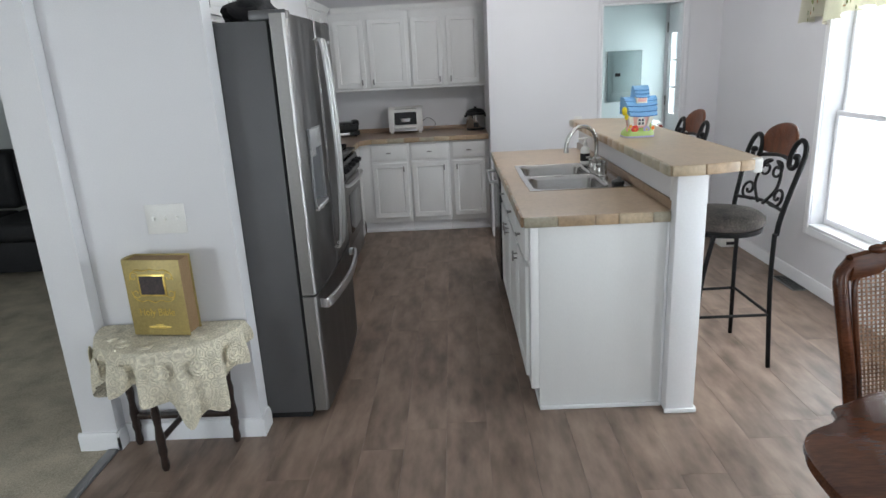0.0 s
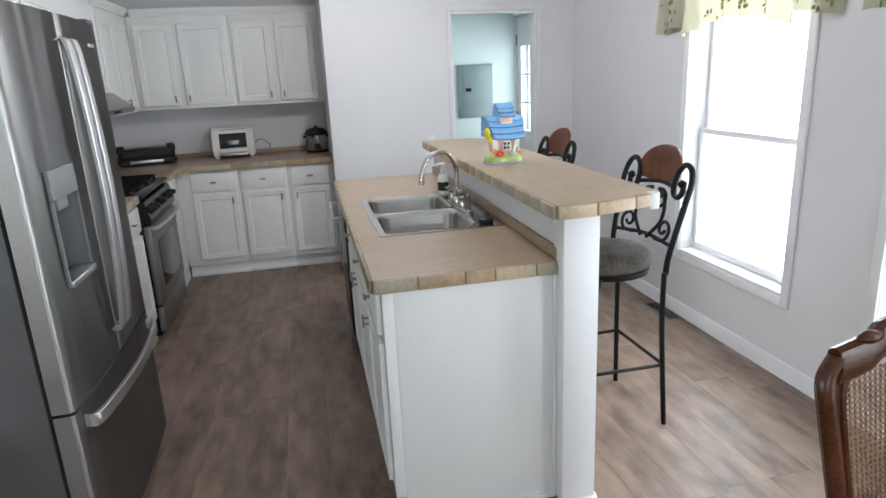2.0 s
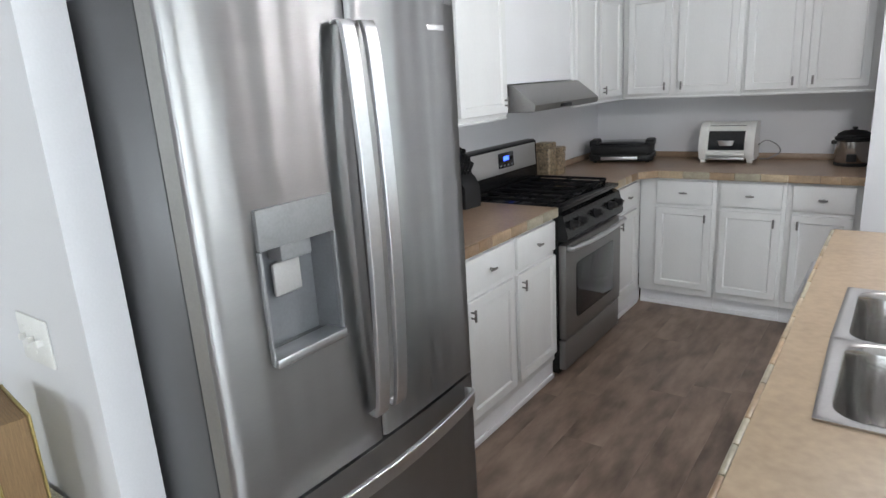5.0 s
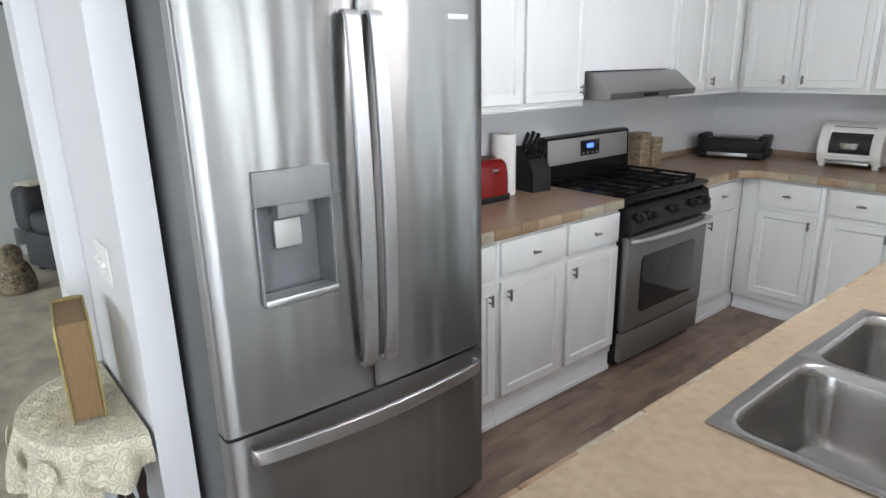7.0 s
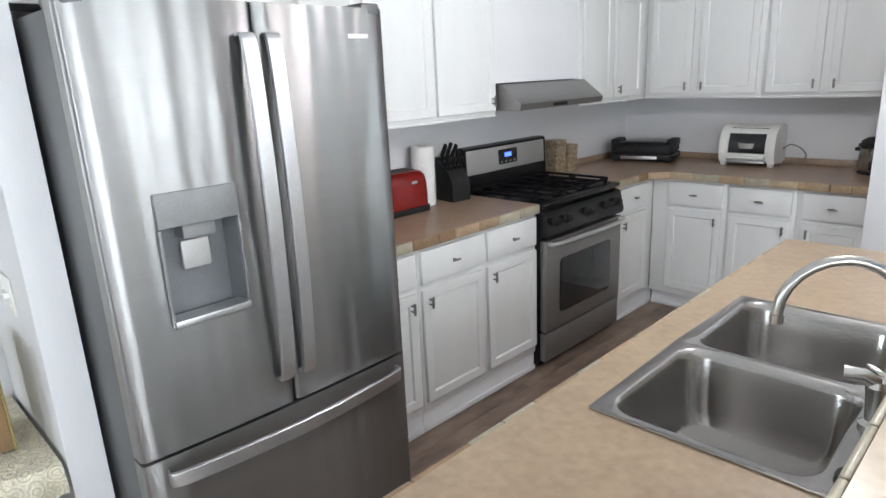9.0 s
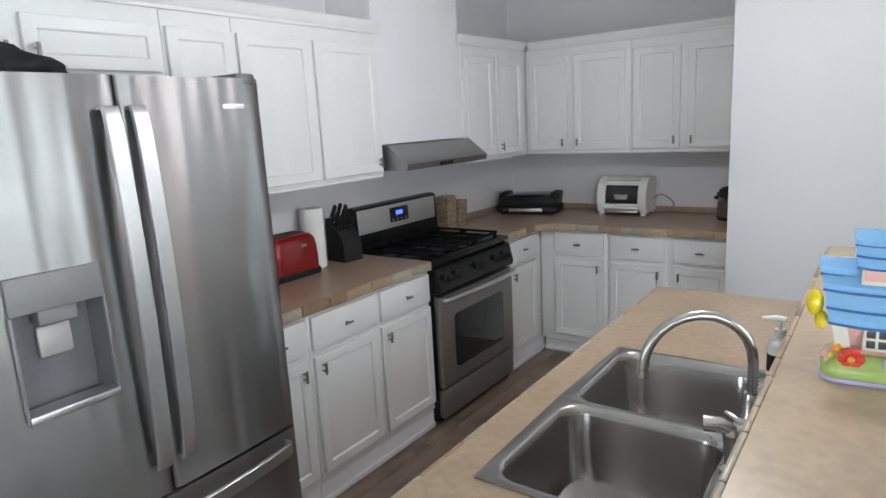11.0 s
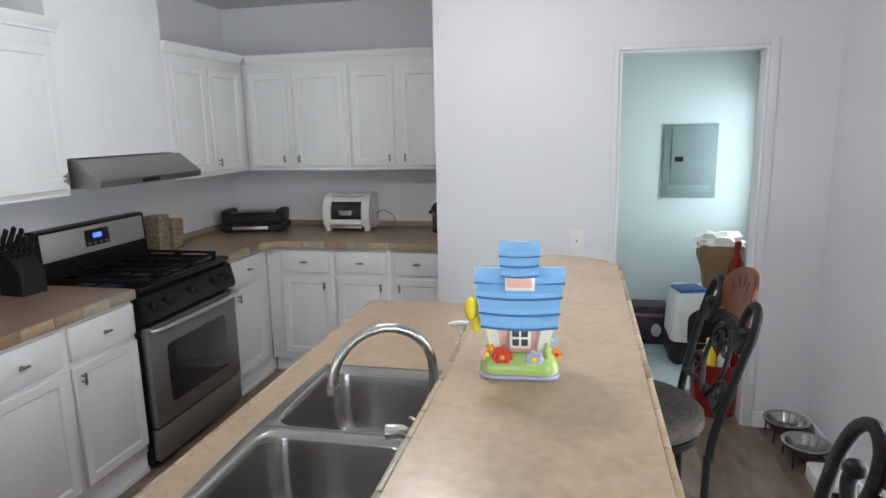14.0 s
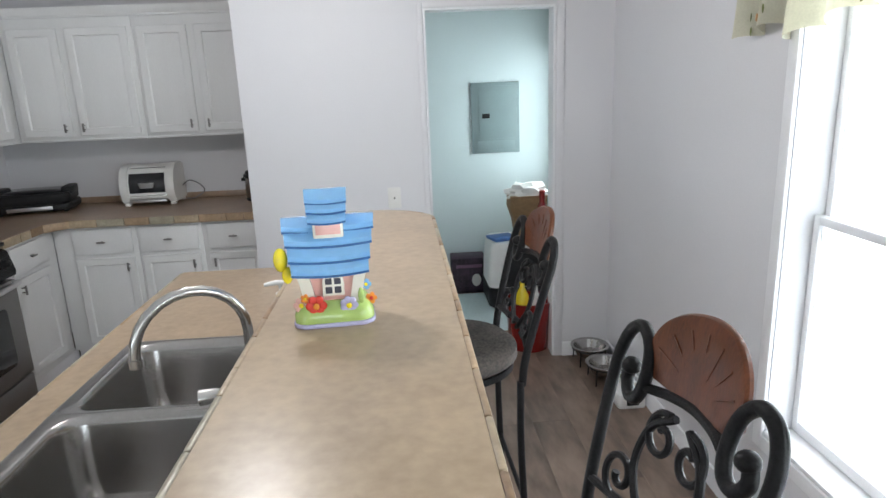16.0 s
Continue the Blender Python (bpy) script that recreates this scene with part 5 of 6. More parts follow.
def cookie_jar():
    j = thing("cookie_jar", 0.690, 3.535, BAR1, "painted ceramic cottage cookie jar with blue roof and flowers", "cookie jar", rz=5)
    j.scale = (0.87, 0.87, 0.9)
    part("base", prism(rounded(-0.093, 0.093, -0.072, 0.07, 0.035), 0.0, 0.010, 0.004), CER["lilac"], j)
    part("lawn", loft([[(x * k, y * k, z) for x, y in rounded(-0.09, 0.09, -0.068, 0.066, 0.034)] for k, z in ((1.0, 0.0105), (1.0, 0.026), (0.9, 0.042), (0.72, 0.055))]), CER["green"], j)
    part("cottage", loft([[(x, y, z) for x, y in rounded(-w, w, -d, d, 0.016)] for w, d, z in ((0.055, 0.042, 0.045), (0.062, 0.046, 0.09), (0.07, 0.052, 0.13), (0.074, 0.054, 0.14))]), CER["pink"], j)
    for sx in (-1, 1):
        part("corner_post", loft([[(sx * (w + dx), y, z) for dx, y in ((0.012, -d - 0.006), (0.012, -d + 0.02), (-0.014, -d + 0.02), (-0.014, -d - 0.006))] for w, d, z in ((0.05, 0.044, 0.045), (0.06, 0.05, 0.10), (0.07, 0.056, 0.138))]), CER["cream"], j)
    # arched window
    arch = [(-0.024, 0.0), (0.024, 0.0), (0.024, 0.03)] + [(0.024 * math.cos(a), 0.03 + 0.022 * math.sin(a)) for a in [math.pi * k / 10 for k in range(1, 10)]] + [(-0.024, 0.03)]
    win = part("window", prism(arch, 0, 0.008, 0.002), CER["cream"], j)
    win.matrix_local = pose(0.002, -0.048, 0.068, 90, 0, 0)
    for px in (-0.01, 0.01):
        part("pane", box(px - 0.0075, px + 0.0075, 0.006, 0.021, 0.0075, 0.0092, 0.001), CER["dark"], win)
        part("pane", box(px - 0.0075, px + 0.0075, 0.026, 0.040, 0.0075, 0.0092, 0.001), CER["dark"], win)
    # overlapping roof courses, wider to the top
    for i, (z, w, d) in enumerate(((0.132, 0.083, 0.082), (0.158, 0.088, 0.068), (0.188, 0.094, 0.050), (0.214, 0.100, 0.028))):
        h = (0.034, 0.036, 0.030, 0.022)[i]
        loops = []
        for k in range(9):
            s = -1 + 2 * k / 8
            bow = 0.006 * (1 - s * s)
            loops.append([(s * w, -d + 0.004, z - 0.002 - bow), (s * w, -d - 0.016, z - 0.002 - bow), (s * w, -d - 0.018, z + 0.011 - bow), (s * w * 1.03, -d + 0.014, z + h), (s * w * 1.03, d - 0.014, z + h), (s * w, d + 0.009, z + 0.010 - bow), (s * w, d + 0.006, z - bow)])
        course = part("roof_course", loft(loops), CER["blue"], j)
        part("seam", tube([(lp[2][0], lp[2][1] - 0.0005, lp[1][2]) for lp in loops], 0.0028, n=6), CER["navy"], course)
    dorm = part("dormer", box(-0.032, 0.034, -0.062, -0.01, 0.196, 0.238, 0.004), CER["cream"], j)
    part("dormer_face", box(-0.026, 0.028, -0.0645, -0.0622, 0.206, 0.228, 0.001), CER["pink"], dorm)
    for i, (z, w, d) in enumerate(((0.236, 0.041, 0.038), (0.256, 0.043, 0.028), (0.274, 0.045, 0.016))):
        loops = []
        for k in range(7):
            s = -1 + 2 * k / 6
            bow = 0.004 * (1 - s * s)
            loops.append([(s * w, -d - 0.018, z - 0.002 - bow), (s * w, -d - 0.034, z - 0.002 - bow), (s * w, -d - 0.036, z + 0.008 - bow), (s * w * 1.03, -d - 0.012, z + 0.024), (s * w * 1.03, d - 0.03, z + 0.024), (s * w, d - 0.01, z - bow)])
        course = part("roof_course", loft(loops), CER["blue"], dorm)
        part("seam", tube([(lp[2][0], lp[2][1] - 0.0005, lp[1][2]) for lp in loops], 0.0022, n=6), CER["navy"], course)

    def flower(x, y, z, r, colour, heart, n=6):
        f = part("flower", bmesh.new(), CER[colour], j)
        bm = bmesh.new()
        for k in range(n):
            a = 2 * math.pi * k / n
            ball((r * 0.6 * math.cos(a), 0, r * 0.6 * math.sin(a)), r * 0.42, bm, (1, 0.25, 1), 10, 6)
        for v in bm.verts:
            v.co += Vector((x, y, z))
        for fc in bm.faces:
            fc.smooth = True
        bm.to_mesh(f.data)
        bm.free()
        part("flower_heart", ball((x, y - r * 0.2, z), r * 0.32, None, (1, 0.5, 1), 10, 6), CER[heart], f)

    flower(-0.038, -0.062, 0.05, 0.024, "red", "orange")
    flower(0.034, -0.062, 0.046, 0.021, "lilac", "yellow", 7)
    flower(-0.072, -0.048, 0.05, 0.018, "pink", "yellow")
    flower(0.085, -0.03, 0.048, 0.014, "orange", "red", 5)
    flower(0.075, -0.02, 0.078, 0.013, "blue", "yellow", 5)
    flower(-0.062, -0.055, 0.066, 0.011, "orange", "yellow", 5)
    part("leaf", ball((0.062, -0.055, 0.064), 0.014, None, (0.5, 0.4, 1.3), 10, 6), CER["green"], j)
    part("sunflower", ball((-0.106, -0.062, 0.158), 0.026, None, (0.6, 0.9, 1.0), 14, 8), CER["yellow"], j)
    part("sunflower", ball((-0.094, -0.066, 0.125), 0.017, None, (0.7, 0.9, 1.1), 12, 8), CER["yellow"], j)


cookie_jar()


def soap_pump():
    s = thing("soap_dispenser", 0.497, 3.95, CT1 + 0.006, "clear soap pump bottle with white pump and dark label", "soap dispenser")
    s.scale.z = 0.83
    part("bottle", lathe([(0.026, 0.0), (0.028, 0.01), (0.028, 0.10), (0.022, 0.118), (0.012, 0.125), (0.012, 0.135)], n=20), WHITEPL, s)
    part("label", lathe([(0.0285, 0.02), (0.0285, 0.075)], n=20), RUBBER, s, "dark label band")
    part("pump_collar", rod((0, 0, 0.135), (0, 0, 0.152), 0.014, n=16), WHITEPL, s)
    part("pump_stem", rod((0, 0, 0.152), (0, 0, 0.178), 0.005), WHITEPL, s)
    part("pump_head", tube([(0.012, 0, 0.184), (-0.01, 0, 0.186), (-0.042, 0, 0.18)], [0.009, 0.009, 0.006]), WHITEPL, s)


soap_pump()

# ---- things on the worktops ----
REDE = material("red_enamel", (0.27, 0.010, 0.008), 0.22, 0.3, vary=0.1, scale=10, grain=100, bump=0.02, coat=0.5)


def toaster():
    t = thing("toaster", -1.630, 4.185, CT1, "glossy red two-slice toaster with black base", "toaster")
    part("base", prism(rounded(-0.092, 0.092, -0.145, 0.145, 0.03), 0.0, 0.03, 0.004), RUBBER, t)
    part("shell", loft([[(x * k, y * q, z) for x, y in rounded(-0.09, 0.09, -0.142, 0.142, 0.045)] for k, q, z in ((1, 1, 0.0305), (1.0, 1.0, 0.09), (0.97, 0.985, 0.14), (0.88, 0.95, 0.175), (0.72, 0.86, 0.195), (0.45, 0.7, 0.204))]), REDE, t)
    for x in (-0.026, 0.026):
        part("slot", box(x - 0.012, x + 0.012, -0.085, 0.085, 0.2035, 0.2065), RUBBER, t)
    part("end_panel", box(-0.06, 0.06, -0.15, -0.1405, 0.04, 0.16, 0.004), RUBBER, t)
    part("badge", box(0.0895, 0.0915, 0.02, 0.055, 0.145, 0.157, 0.0008), STEELH, t).matrix_local = pose(-0.004, 0, 0, 0, 0, 0)


toaster()


def paper_roll():
    p = thing("paper_towel_roll", -1.665, 4.395, CT1, "white paper towel roll standing on end", "paper towels")
    bm = lathe([(0.058, 0.0), (0.06, 0.004), (0.06, 0.296), (0.058, 0.30), (0.022, 0.30)], n=40)
    part("roll", bm, material("tissue", (0.83, 0.82, 0.80), 0.95, vary=0.03, scale=20, grain=140, bump=0.5), p)
    part("core", lathe([(0.021, 0.28), (0.021, 0.3005), (0.017, 0.3005), (0.017, 0.281)], n=20), PAPER, p)


paper_roll()


def knife_block():
    k = thing("knife_block", -1.635, 4.575, CT1, "black knife block full of knives", "knife block", rz=-6)
    part("block", loft([[(-0.06, y, 0), (0.075, y, 0), (0.075, y, 0.10), (0.045, y, 0.15), (-0.06, y, 0.225)] for y in (-0.06, 0.06)]), RUBBER, k)
    part("face_plate", box(0.0, 0.10, -0.05, 0.05, 0, 0.003, 0.001), SINK, k).matrix_local = pose(0.066, 0, 0.118, 0, 0, 0) @ pose(0, 0, 0, 0, -140, 0) @ Matrix.Translation((0.004, 0, 0.004))
    for i, (x, y, l) in enumerate(((-0.045, -0.04, 0.11), (-0.045, -0.005, 0.115), (-0.045, 0.035, 0.10), (-0.015, -0.04, 0.10), (-0.015, -0.005, 0.10), (-0.015, 0.03, 0.085), (0.015, -0.04, 0.075), (0.015, -0.015, 0.075), (0.015, 0.012, 0.075), (0.015, 0.038, 0.07))):
        z = 0.22 - (x + 0.06) * 0.62
        h = part("knife_handle", box(-0.011, 0.011, -0.007, 0.007, 0, l, 0.005), RUBBER, k)
        h.matrix_local = pose(x, y, z - 0.01, 0, 30, 0)
        part("rivet", rod((0.0, -0.0078, l * 0.3), (0.0, 0.0078, l * 0.3), 0.003, n=8), STEELH, h)


knife_block()


def canister(x, y, h, r):
    c = thing("canister", x, y, CT1, "tan patterned storage tin with glossy ribs", "canister", "canisters beside the range")
    tin = material("patterned_tin", (0.34, 0.26, 0.17), 0.4, 0.1, vary=0.35, scale=40, grain=90, bump=0.2)
    part("body", prism(rounded(-r, r, -r, r, 0.015), 0.0, h - 0.035, 0.004), tin, c)
    part("lid", prism(rounded(-r - 0.003, r + 0.003, -r - 0.003, r + 0.003, 0.016), h - 0.0345, h, 0.006), tin, c)
    for k in range(3):
        z = 0.03 + k * (h - 0.09) / 2
        part("band", prism(rounded(-r - 0.002, r + 0.002, -r - 0.002, r + 0.002, 0.016), z, z + 0.012, 0.003), tin, c)


canister(-1.655, 5.555, 0.215, 0.05)
canister(-1.645, 5.672, 0.175, 0.05)


def griddle():
    g = thing("electric_griddle", -1.46, 6.37, CT1, "black countertop electric grill with glass lid", "electric grill", rz=14)
    g.scale.x = 0.88
    part("base", prism(rounded(-0.25, 0.25, -0.15, 0.15, 0.05), 0.012, 0.055, 0.01), RUBBER, g)
    part("body", loft([[(x * k, y * q, z) for x, y in rounded(-0.24, 0.24, -0.145, 0.145, 0.05)] for k, q, z in ((0.95, 0.95, 0.0555), (1, 1, 0.07), (1, 1, 0.105), (0.97, 0.95, 0.118))]), RUBBER, g)
    part("lid", loft([[(x * k, y * k, z) for x, y in rounded(-0.21, 0.21, -0.12, 0.12, 0.05)] for k, z in ((1, 0.1185), (0.98, 0.128), (0.85, 0.136), (0.3, 0.139))]), DARKGLASS, g)
    part("front_strip", box(-0.15, 0.13, -0.156, -0.1495, 0.020, 0.044, 0.003), STEELH, g)
    for sx in (-1, 1):
        part("handle", box(0.215 * sx - 0.035, 0.215 * sx + 0.035, -0.09, 0.09, 0.10, 0.15, 0.012), RUBBER, g)
    for x in (-0.2, 0.2):
        for y in (-0.11, 0.11):
            part("foot", rod((x, y, 0), (x, y, 0.013), 0.015), RUBBER, g)


griddle()


def toaster_oven():
    t = thing("toaster_oven", -0.772, 6.455, CT1, "white toaster oven with rounded dark glass door", "toaster oven", rz=2)
    prof = [(0.12, 0.02), (-0.09, 0.02), (-0.115, 0.05), (-0.125, 0.10), (-0.118, 0.16), (-0.09, 0.215), (-0.045, 0.248), (0.02, 0.258), (0.09, 0.252), (0.12, 0.235)]
    for s in (-1, 1):
        part("side", loft([[(s * 0.120 + dx, y, z) for y, z in prof] for dx in (-0.0, 0.045 * s)]), WHITEPL, t)
    part("shell", loft([[(x, y * 0.93, 0.012 + z * 0.94) for y, z in prof] for x in (-0.119, 0.119)]), WHITEPL, t)
    door = []
    for x in (-0.108, 0.108):
        door.append([(x, -0.1215, 0.085), (x, -0.116, 0.15), (x, -0.093, 0.20), (x, -0.055, 0.236), (x, -0.02, 0.244), (x, -0.02, 0.22), (x, -0.06, 0.19), (x, -0.09, 0.085)])
    part("glass_door", loft(door), DARKGLASS, t, "curved dark glass door")
    part("tray", box(-0.112, 0.112, -0.14, -0.10, 0.052, 0.068, 0.004), WHITEPL, t)
    part("crumb_tray", box(-0.112, 0.112, -0.135, -0.10, 0.024, 0.04, 0.003), STEELH, t)
    part("pan", lathe([(0.04, 0.0), (0.05, 0.03), (0.048, 0.031), (0.02, 0.02)], n=20), STEELH, t).matrix_local = pose(0.0, -0.127, 0.115, 0, 0, 0) @ Matrix.Diagonal((1, 0.25, 1, 1))
    for x in (-0.14, 0.14):
        for y in (-0.08, 0.1):
            part("foot", box(x - 0.016, x + 0.016, y - 0.02, y + 0.02, 0.0, 0.022, 0.004), WHITEPL, t)
    part("power_cord", tube(smooth_path([(0.164, 0.06, 0.10), (0.215, 0.05, 0.13), (0.275, 0.06, 0.10), (0.29, 0.09, 0.05), (0.22, 0.10, 0.006), (0.17, 0.10, 0.006)]), 0.004, n=6), GREYPL, t)


toaster_oven()


def slow_cooker():
    s = thing("rice_cooker", -0.08, 6.40, CT1, "steel and black electric cooker with domed lid", "cooker")
    part("foot_ring", lathe([(0.09, 0), (0.095, 0.012), (0.09, 0.018)], n=32), RUBBER, s)
    part("pot", lathe([(0.088, 0.0185), (0.094, 0.03), (0.094, 0.145), (0.09, 0.15)], n=36), SINK, s)
    part("rim", lathe([(0.09, 0.1505), (0.099, 0.153), (0.099, 0.165), (0.085, 0.17)], n=36), RUBBER, s)
    part("lid", lathe([(0.088, 0.1705), (0.085, 0.185), (0.06, 0.20), (0.02, 0.207), (0.001, 0.208)], n=36), RUBBER, s)
    part("lid_knob", lathe([(0.008, 0.208), (0.016, 0.216), (0.012, 0.224)], n=16), RUBBER, s)
    part("control", box(-0.025, 0.025, -0.103, -0.088, 0.03, 0.075, 0.004), RUBBER, s)
    for sx in (-1, 1):
        part("handle", box(0.10 * sx - 0.012, 0.10 * sx + 0.012, -0.03, 0.03, 0.125, 0.145, 0.005), RUBBER, s)


slow_cooker()


def fridge_bag():
    bm = bmesh.new()
    bmesh.ops.create_icosphere(bm, subdivisions=4, radius=1)
    for v in bm.verts:
        n = noise.noise(v.co * 1.7) * 0.25 + noise.noise(v.co * 5) * 0.08
        v.co *= 1 + n
        v.co = Vector((v.co.x * 0.11, v.co.y * 0.17, max(-0.5, v.co.z) * 0.074 + 0.037))
    solid("black_bag", bm, material("black_fabric", (0.012, 0.012, 0.014), 0.8, vary=0.3, scale=20, grain=160, bump=0.5), "crumpled black cloth bag on top of the refrigerator", "bag", x=-1.12, y=2.90, z=1.7335)


fridge_bag()

# ---- window valance ----
FLOWERED = material("valance_cotton", (0.74, 0.72, 0.60), 0.9, vary=0.04, scale=10, grain=160, bump=0.3)
SPRIG = material("printed_leaf", (0.22, 0.25, 0.09), 0.9, vary=0.2, scale=30, grain=160)
SPRIGR = material("printed_bloom", (0.45, 0.26, 0.12), 0.9, vary=0.2, scale=30, grain=160)


def valance(yc, half):
    v = thing("window_valance", WALL_E - 0.002, yc, 1.675, "cream gathered valance printed with small leaf sprigs", "valance", "valances")
    nu, nv = 120, 12

    def P(i, j, off=0.0):
        u = -1 + 2 * i / nu
        k = j / nv
        fold = (0.02 + 0.022 * k) * math.sin(u * 26 + 0.6 * math.sin(u * 9)) * (0.35 + 0.65 * k)
        # side tails hang lower than the swagged middle
        a = abs(u)
        drop = 0.02 + (0.035 * (1 - math.cos(min(1, a / 0.62) * math.pi)) / 2) - (0.055 if a > 0.66 else 0) * min(1, (a - 0.66) / 0.05) if a > 0.66 else 0.045 - 0.03 * math.cos(u * 4.5)
        zb = 0.06 - drop if a <= 0.66 else 0.022 - 0.03 * max(0, (a - 0.8) / 0.2)
        z = 0.42 + (zb - 0.42) * k + 0.008 * math.sin(u * 26 + 1.2) * k
        return Vector((-0.036 - fold * 0.8 + off, u * half, z))

    bm = bmesh.new()
    grid = [[bm.verts.new(P(i, j)) for i in range(nu + 1)] for j in range(nv + 1)]
    for j in range(nv):
        for i in range(nu):
            bm.faces.new((grid[j][i], grid[j][i + 1], grid[j + 1][i + 1], grid[j + 1][i]))
    bmesh.ops.solidify(bm, geom=bm.faces[:], thickness=0.002)
    cloth = part("cloth", bm, FLOWERED, v)
    rnd = random.Random(9)
    leaves = bmesh.new()
    blooms = bmesh.new()
    for k in range(70):
        i, j = rnd.randint(3, nu - 3), rnd.randint(1, nv - 1)
        c = P(i, j, -0.0045)
        for q in range(4):
            a = rnd.random() * 6.28
            p2 = c + Vector((0, math.cos(a), math.sin(a))) * 0.022
            ii = min(nu, max(0, round((p2.y / half + 1) / 2 * nu)))
            surf = P(ii, j, -0.0045)
            ball((surf.x, p2.y, p2.z), 0.0095, leaves if q < 3 else blooms, (0.12, 0.55 + abs(math.cos(a)), 0.55 + abs(math.sin(a))), 6, 4)
    tagged(part("printed_leaves", leaves, SPRIG, cloth), kind="stuff")
    tagged(part("printed_blooms", blooms, SPRIGR, cloth), kind="stuff")
    part("rod", tube([(-0.05, -half - 0.01, 2.10 - 1.70), (-0.05, half + 0.01, 2.10 - 1.70)], 0.009), TRIM, v)
    for s in (-1, 1):
        part("bracket", box(-0.055, 0, s * half - 0.008, s * half + 0.008, 0.392, 0.408, 0.002), TRIM, v)


valance(3.71, 0.655)
valance(2.27, 0.64)


def floor_vent(x, y, rz):
    v = thing("floor_vent", x, y, 0.0, "dark metal floor register grille", "floor vent", rz=rz)
    bm = box(-0.05, 0.05, -0.15, 0.15, 0.0, 0.004, 0.001)
    part("frame", bm, PEWTER, v)
    for i in range(14):
        y0 = -0.13 + i * 0.02
        part("louvre", box(-0.038, 0.038, y0 - 0.005, y0 + 0.005, 0.0042, 0.006, 0.0005), RUBBER, v)


floor_vent(1.925, 4.14, 0)

# ---- pet bowls ----


def pet_bowl(x, y):
    b = thing("pet_bowl", x, y, 0, "stainless pet bowl in a low wire stand", "pet bowl", "pet bowls")
    part("bowl", lathe([(0.05, 0.035), (0.075, 0.05), (0.095, 0.095), (0.108, 0.10), (0.108, 0.104), (0.09, 0.10), (0.07, 0.055), (0.001, 0.046)], n=32), SINK, b)
    bm = tube([(0.099 * math.cos(2 * math.pi * k / 24), 0.099 * math.sin(2 * math.pi * k / 24), 0.088) for k in range(25)], 0.004, None, 6)
    st = part("stand_ring", bm, WROUGHT, b)
    for k in range(4):
        a = math.pi / 4 + k * math.pi / 2
        part("stand_leg", rod((0.099 * math.cos(a), 0.099 * math.sin(a), 0.088), (0.105 * math.cos(a), 0.105 * math.sin(a), 0), 0.004, n=8), WROUGHT, st)


pet_bowl(1.855, 5.59)
pet_bowl(1.872, 5.35)


def water_tray():
    t = thing("plastic_feeder", 1.90, 5.12, 0, "white plastic pet feeder tray with dark slot", "pet feeder")
    part("tray", prism(rounded(-0.07, 0.07, -0.10, 0.10, 0.02), 0, 0.075, 0.008), WHITEPL, t)
    part("slot", box(-0.03, 0.03, -0.1015, -0.099, 0.02, 0.045), RUBBER, t)


water_tray()

# ---- utility room ----


def breaker_panel():
    p = thing("breaker_panel", 1.566, UT_N - 0.001, 1.323, "grey metal electrical breaker panel on the wall", "electrical panel")
    grey = material("panel_enamel", (0.25, 0.32, 0.32), 0.45, vary=0.04, scale=6, grain=160, bump=0.05)
    part("cover", box(-0.184, 0.184, -0.012, 0, -0.264, 0.264, 0.004), grey, p)
    d = part("door", box(-0.128, 0.162, -0.017, -0.0125, -0.155, 0.238, 0.003), grey, p)
    part("latch", box(-0.103, -0.045, -0.022, -0.0172, 0.0, 0.035, 0.002), RUBBER, d)
    part("lower_flange", box(-0.145, 0.145, -0.016, -0.0125, -0.238, -0.172, 0.002), grey, p)


breaker_panel()


def litter_box():
    l = thing("covered_litter_box", 1.66, 6.72, 0.009, "white covered litter box with dark entrance and grey base", "litter box")
    part("base", loft([[(x * k, y * k, z) for x, y in rounded(-0.25, 0.25, -0.21, 0.21, 0.05)] for k, z in ((0.9, 0), (1, 0.02), (1.02, 0.16))]), RUBBER, l)
    bm = loft([[(x * k, y * k, z) for x, y in rounded(-0.25, 0.25, -0.21, 0.21, 0.06)] for k, z in ((1.0, 0.1605), (0.98, 0.3), (0.93, 0.44), (0.85, 0.475))])
    part("hood", bm, WHITEPL, l)
    arch = [(-0.17, 0.0), (0.17, 0.0), (0.17, 0.15)] + [(0.17 * math.cos(a), 0.15 + 0.09 * math.sin(a)) for a in [math.pi * k / 12 for k in range(1, 12)]] + [(-0.17, 0.15)]
    part("entrance", prism(arch, 0, 0.004, 0.001), RUBBER, l, "dark arched entrance").matrix_local = pose(0.02, -0.2125, 0.165, 86, 0, 0)


litter_box()


def paper_bag():
    b = thing("brown_bag", 1.73, 6.77, 0.487, "open brown paper bag with white plastic bag inside", "paper bag")
    part("bag", loft([[(x * k + 0.01 * math.sin(z * 40 + x * 30), y * k, z) for x, y in rounded(-0.14, 0.14, -0.09, 0.09, 0.012)] for k, z in ((0.70, 0), (0.80, 0.12), (0.92, 0.22), (1.0, 0.30))]), PAPER, b)
    bm = bmesh.new()
    bmesh.ops.create_icosphere(bm, subdivisions=3, radius=1)
    for v in bm.verts:
        v.co *= 1 + 0.5 * noise.noise(v.co * 3.4) + 0.2 * noise.noise(v.co * 8)
        v.co = Vector((v.co.x * 0.14, v.co.y * 0.085, v.co.z * 0.075 + 0.315))
    part("plastic_bag", bm, WHITEPL, b, "crumpled white plastic bag")


paper_bag()


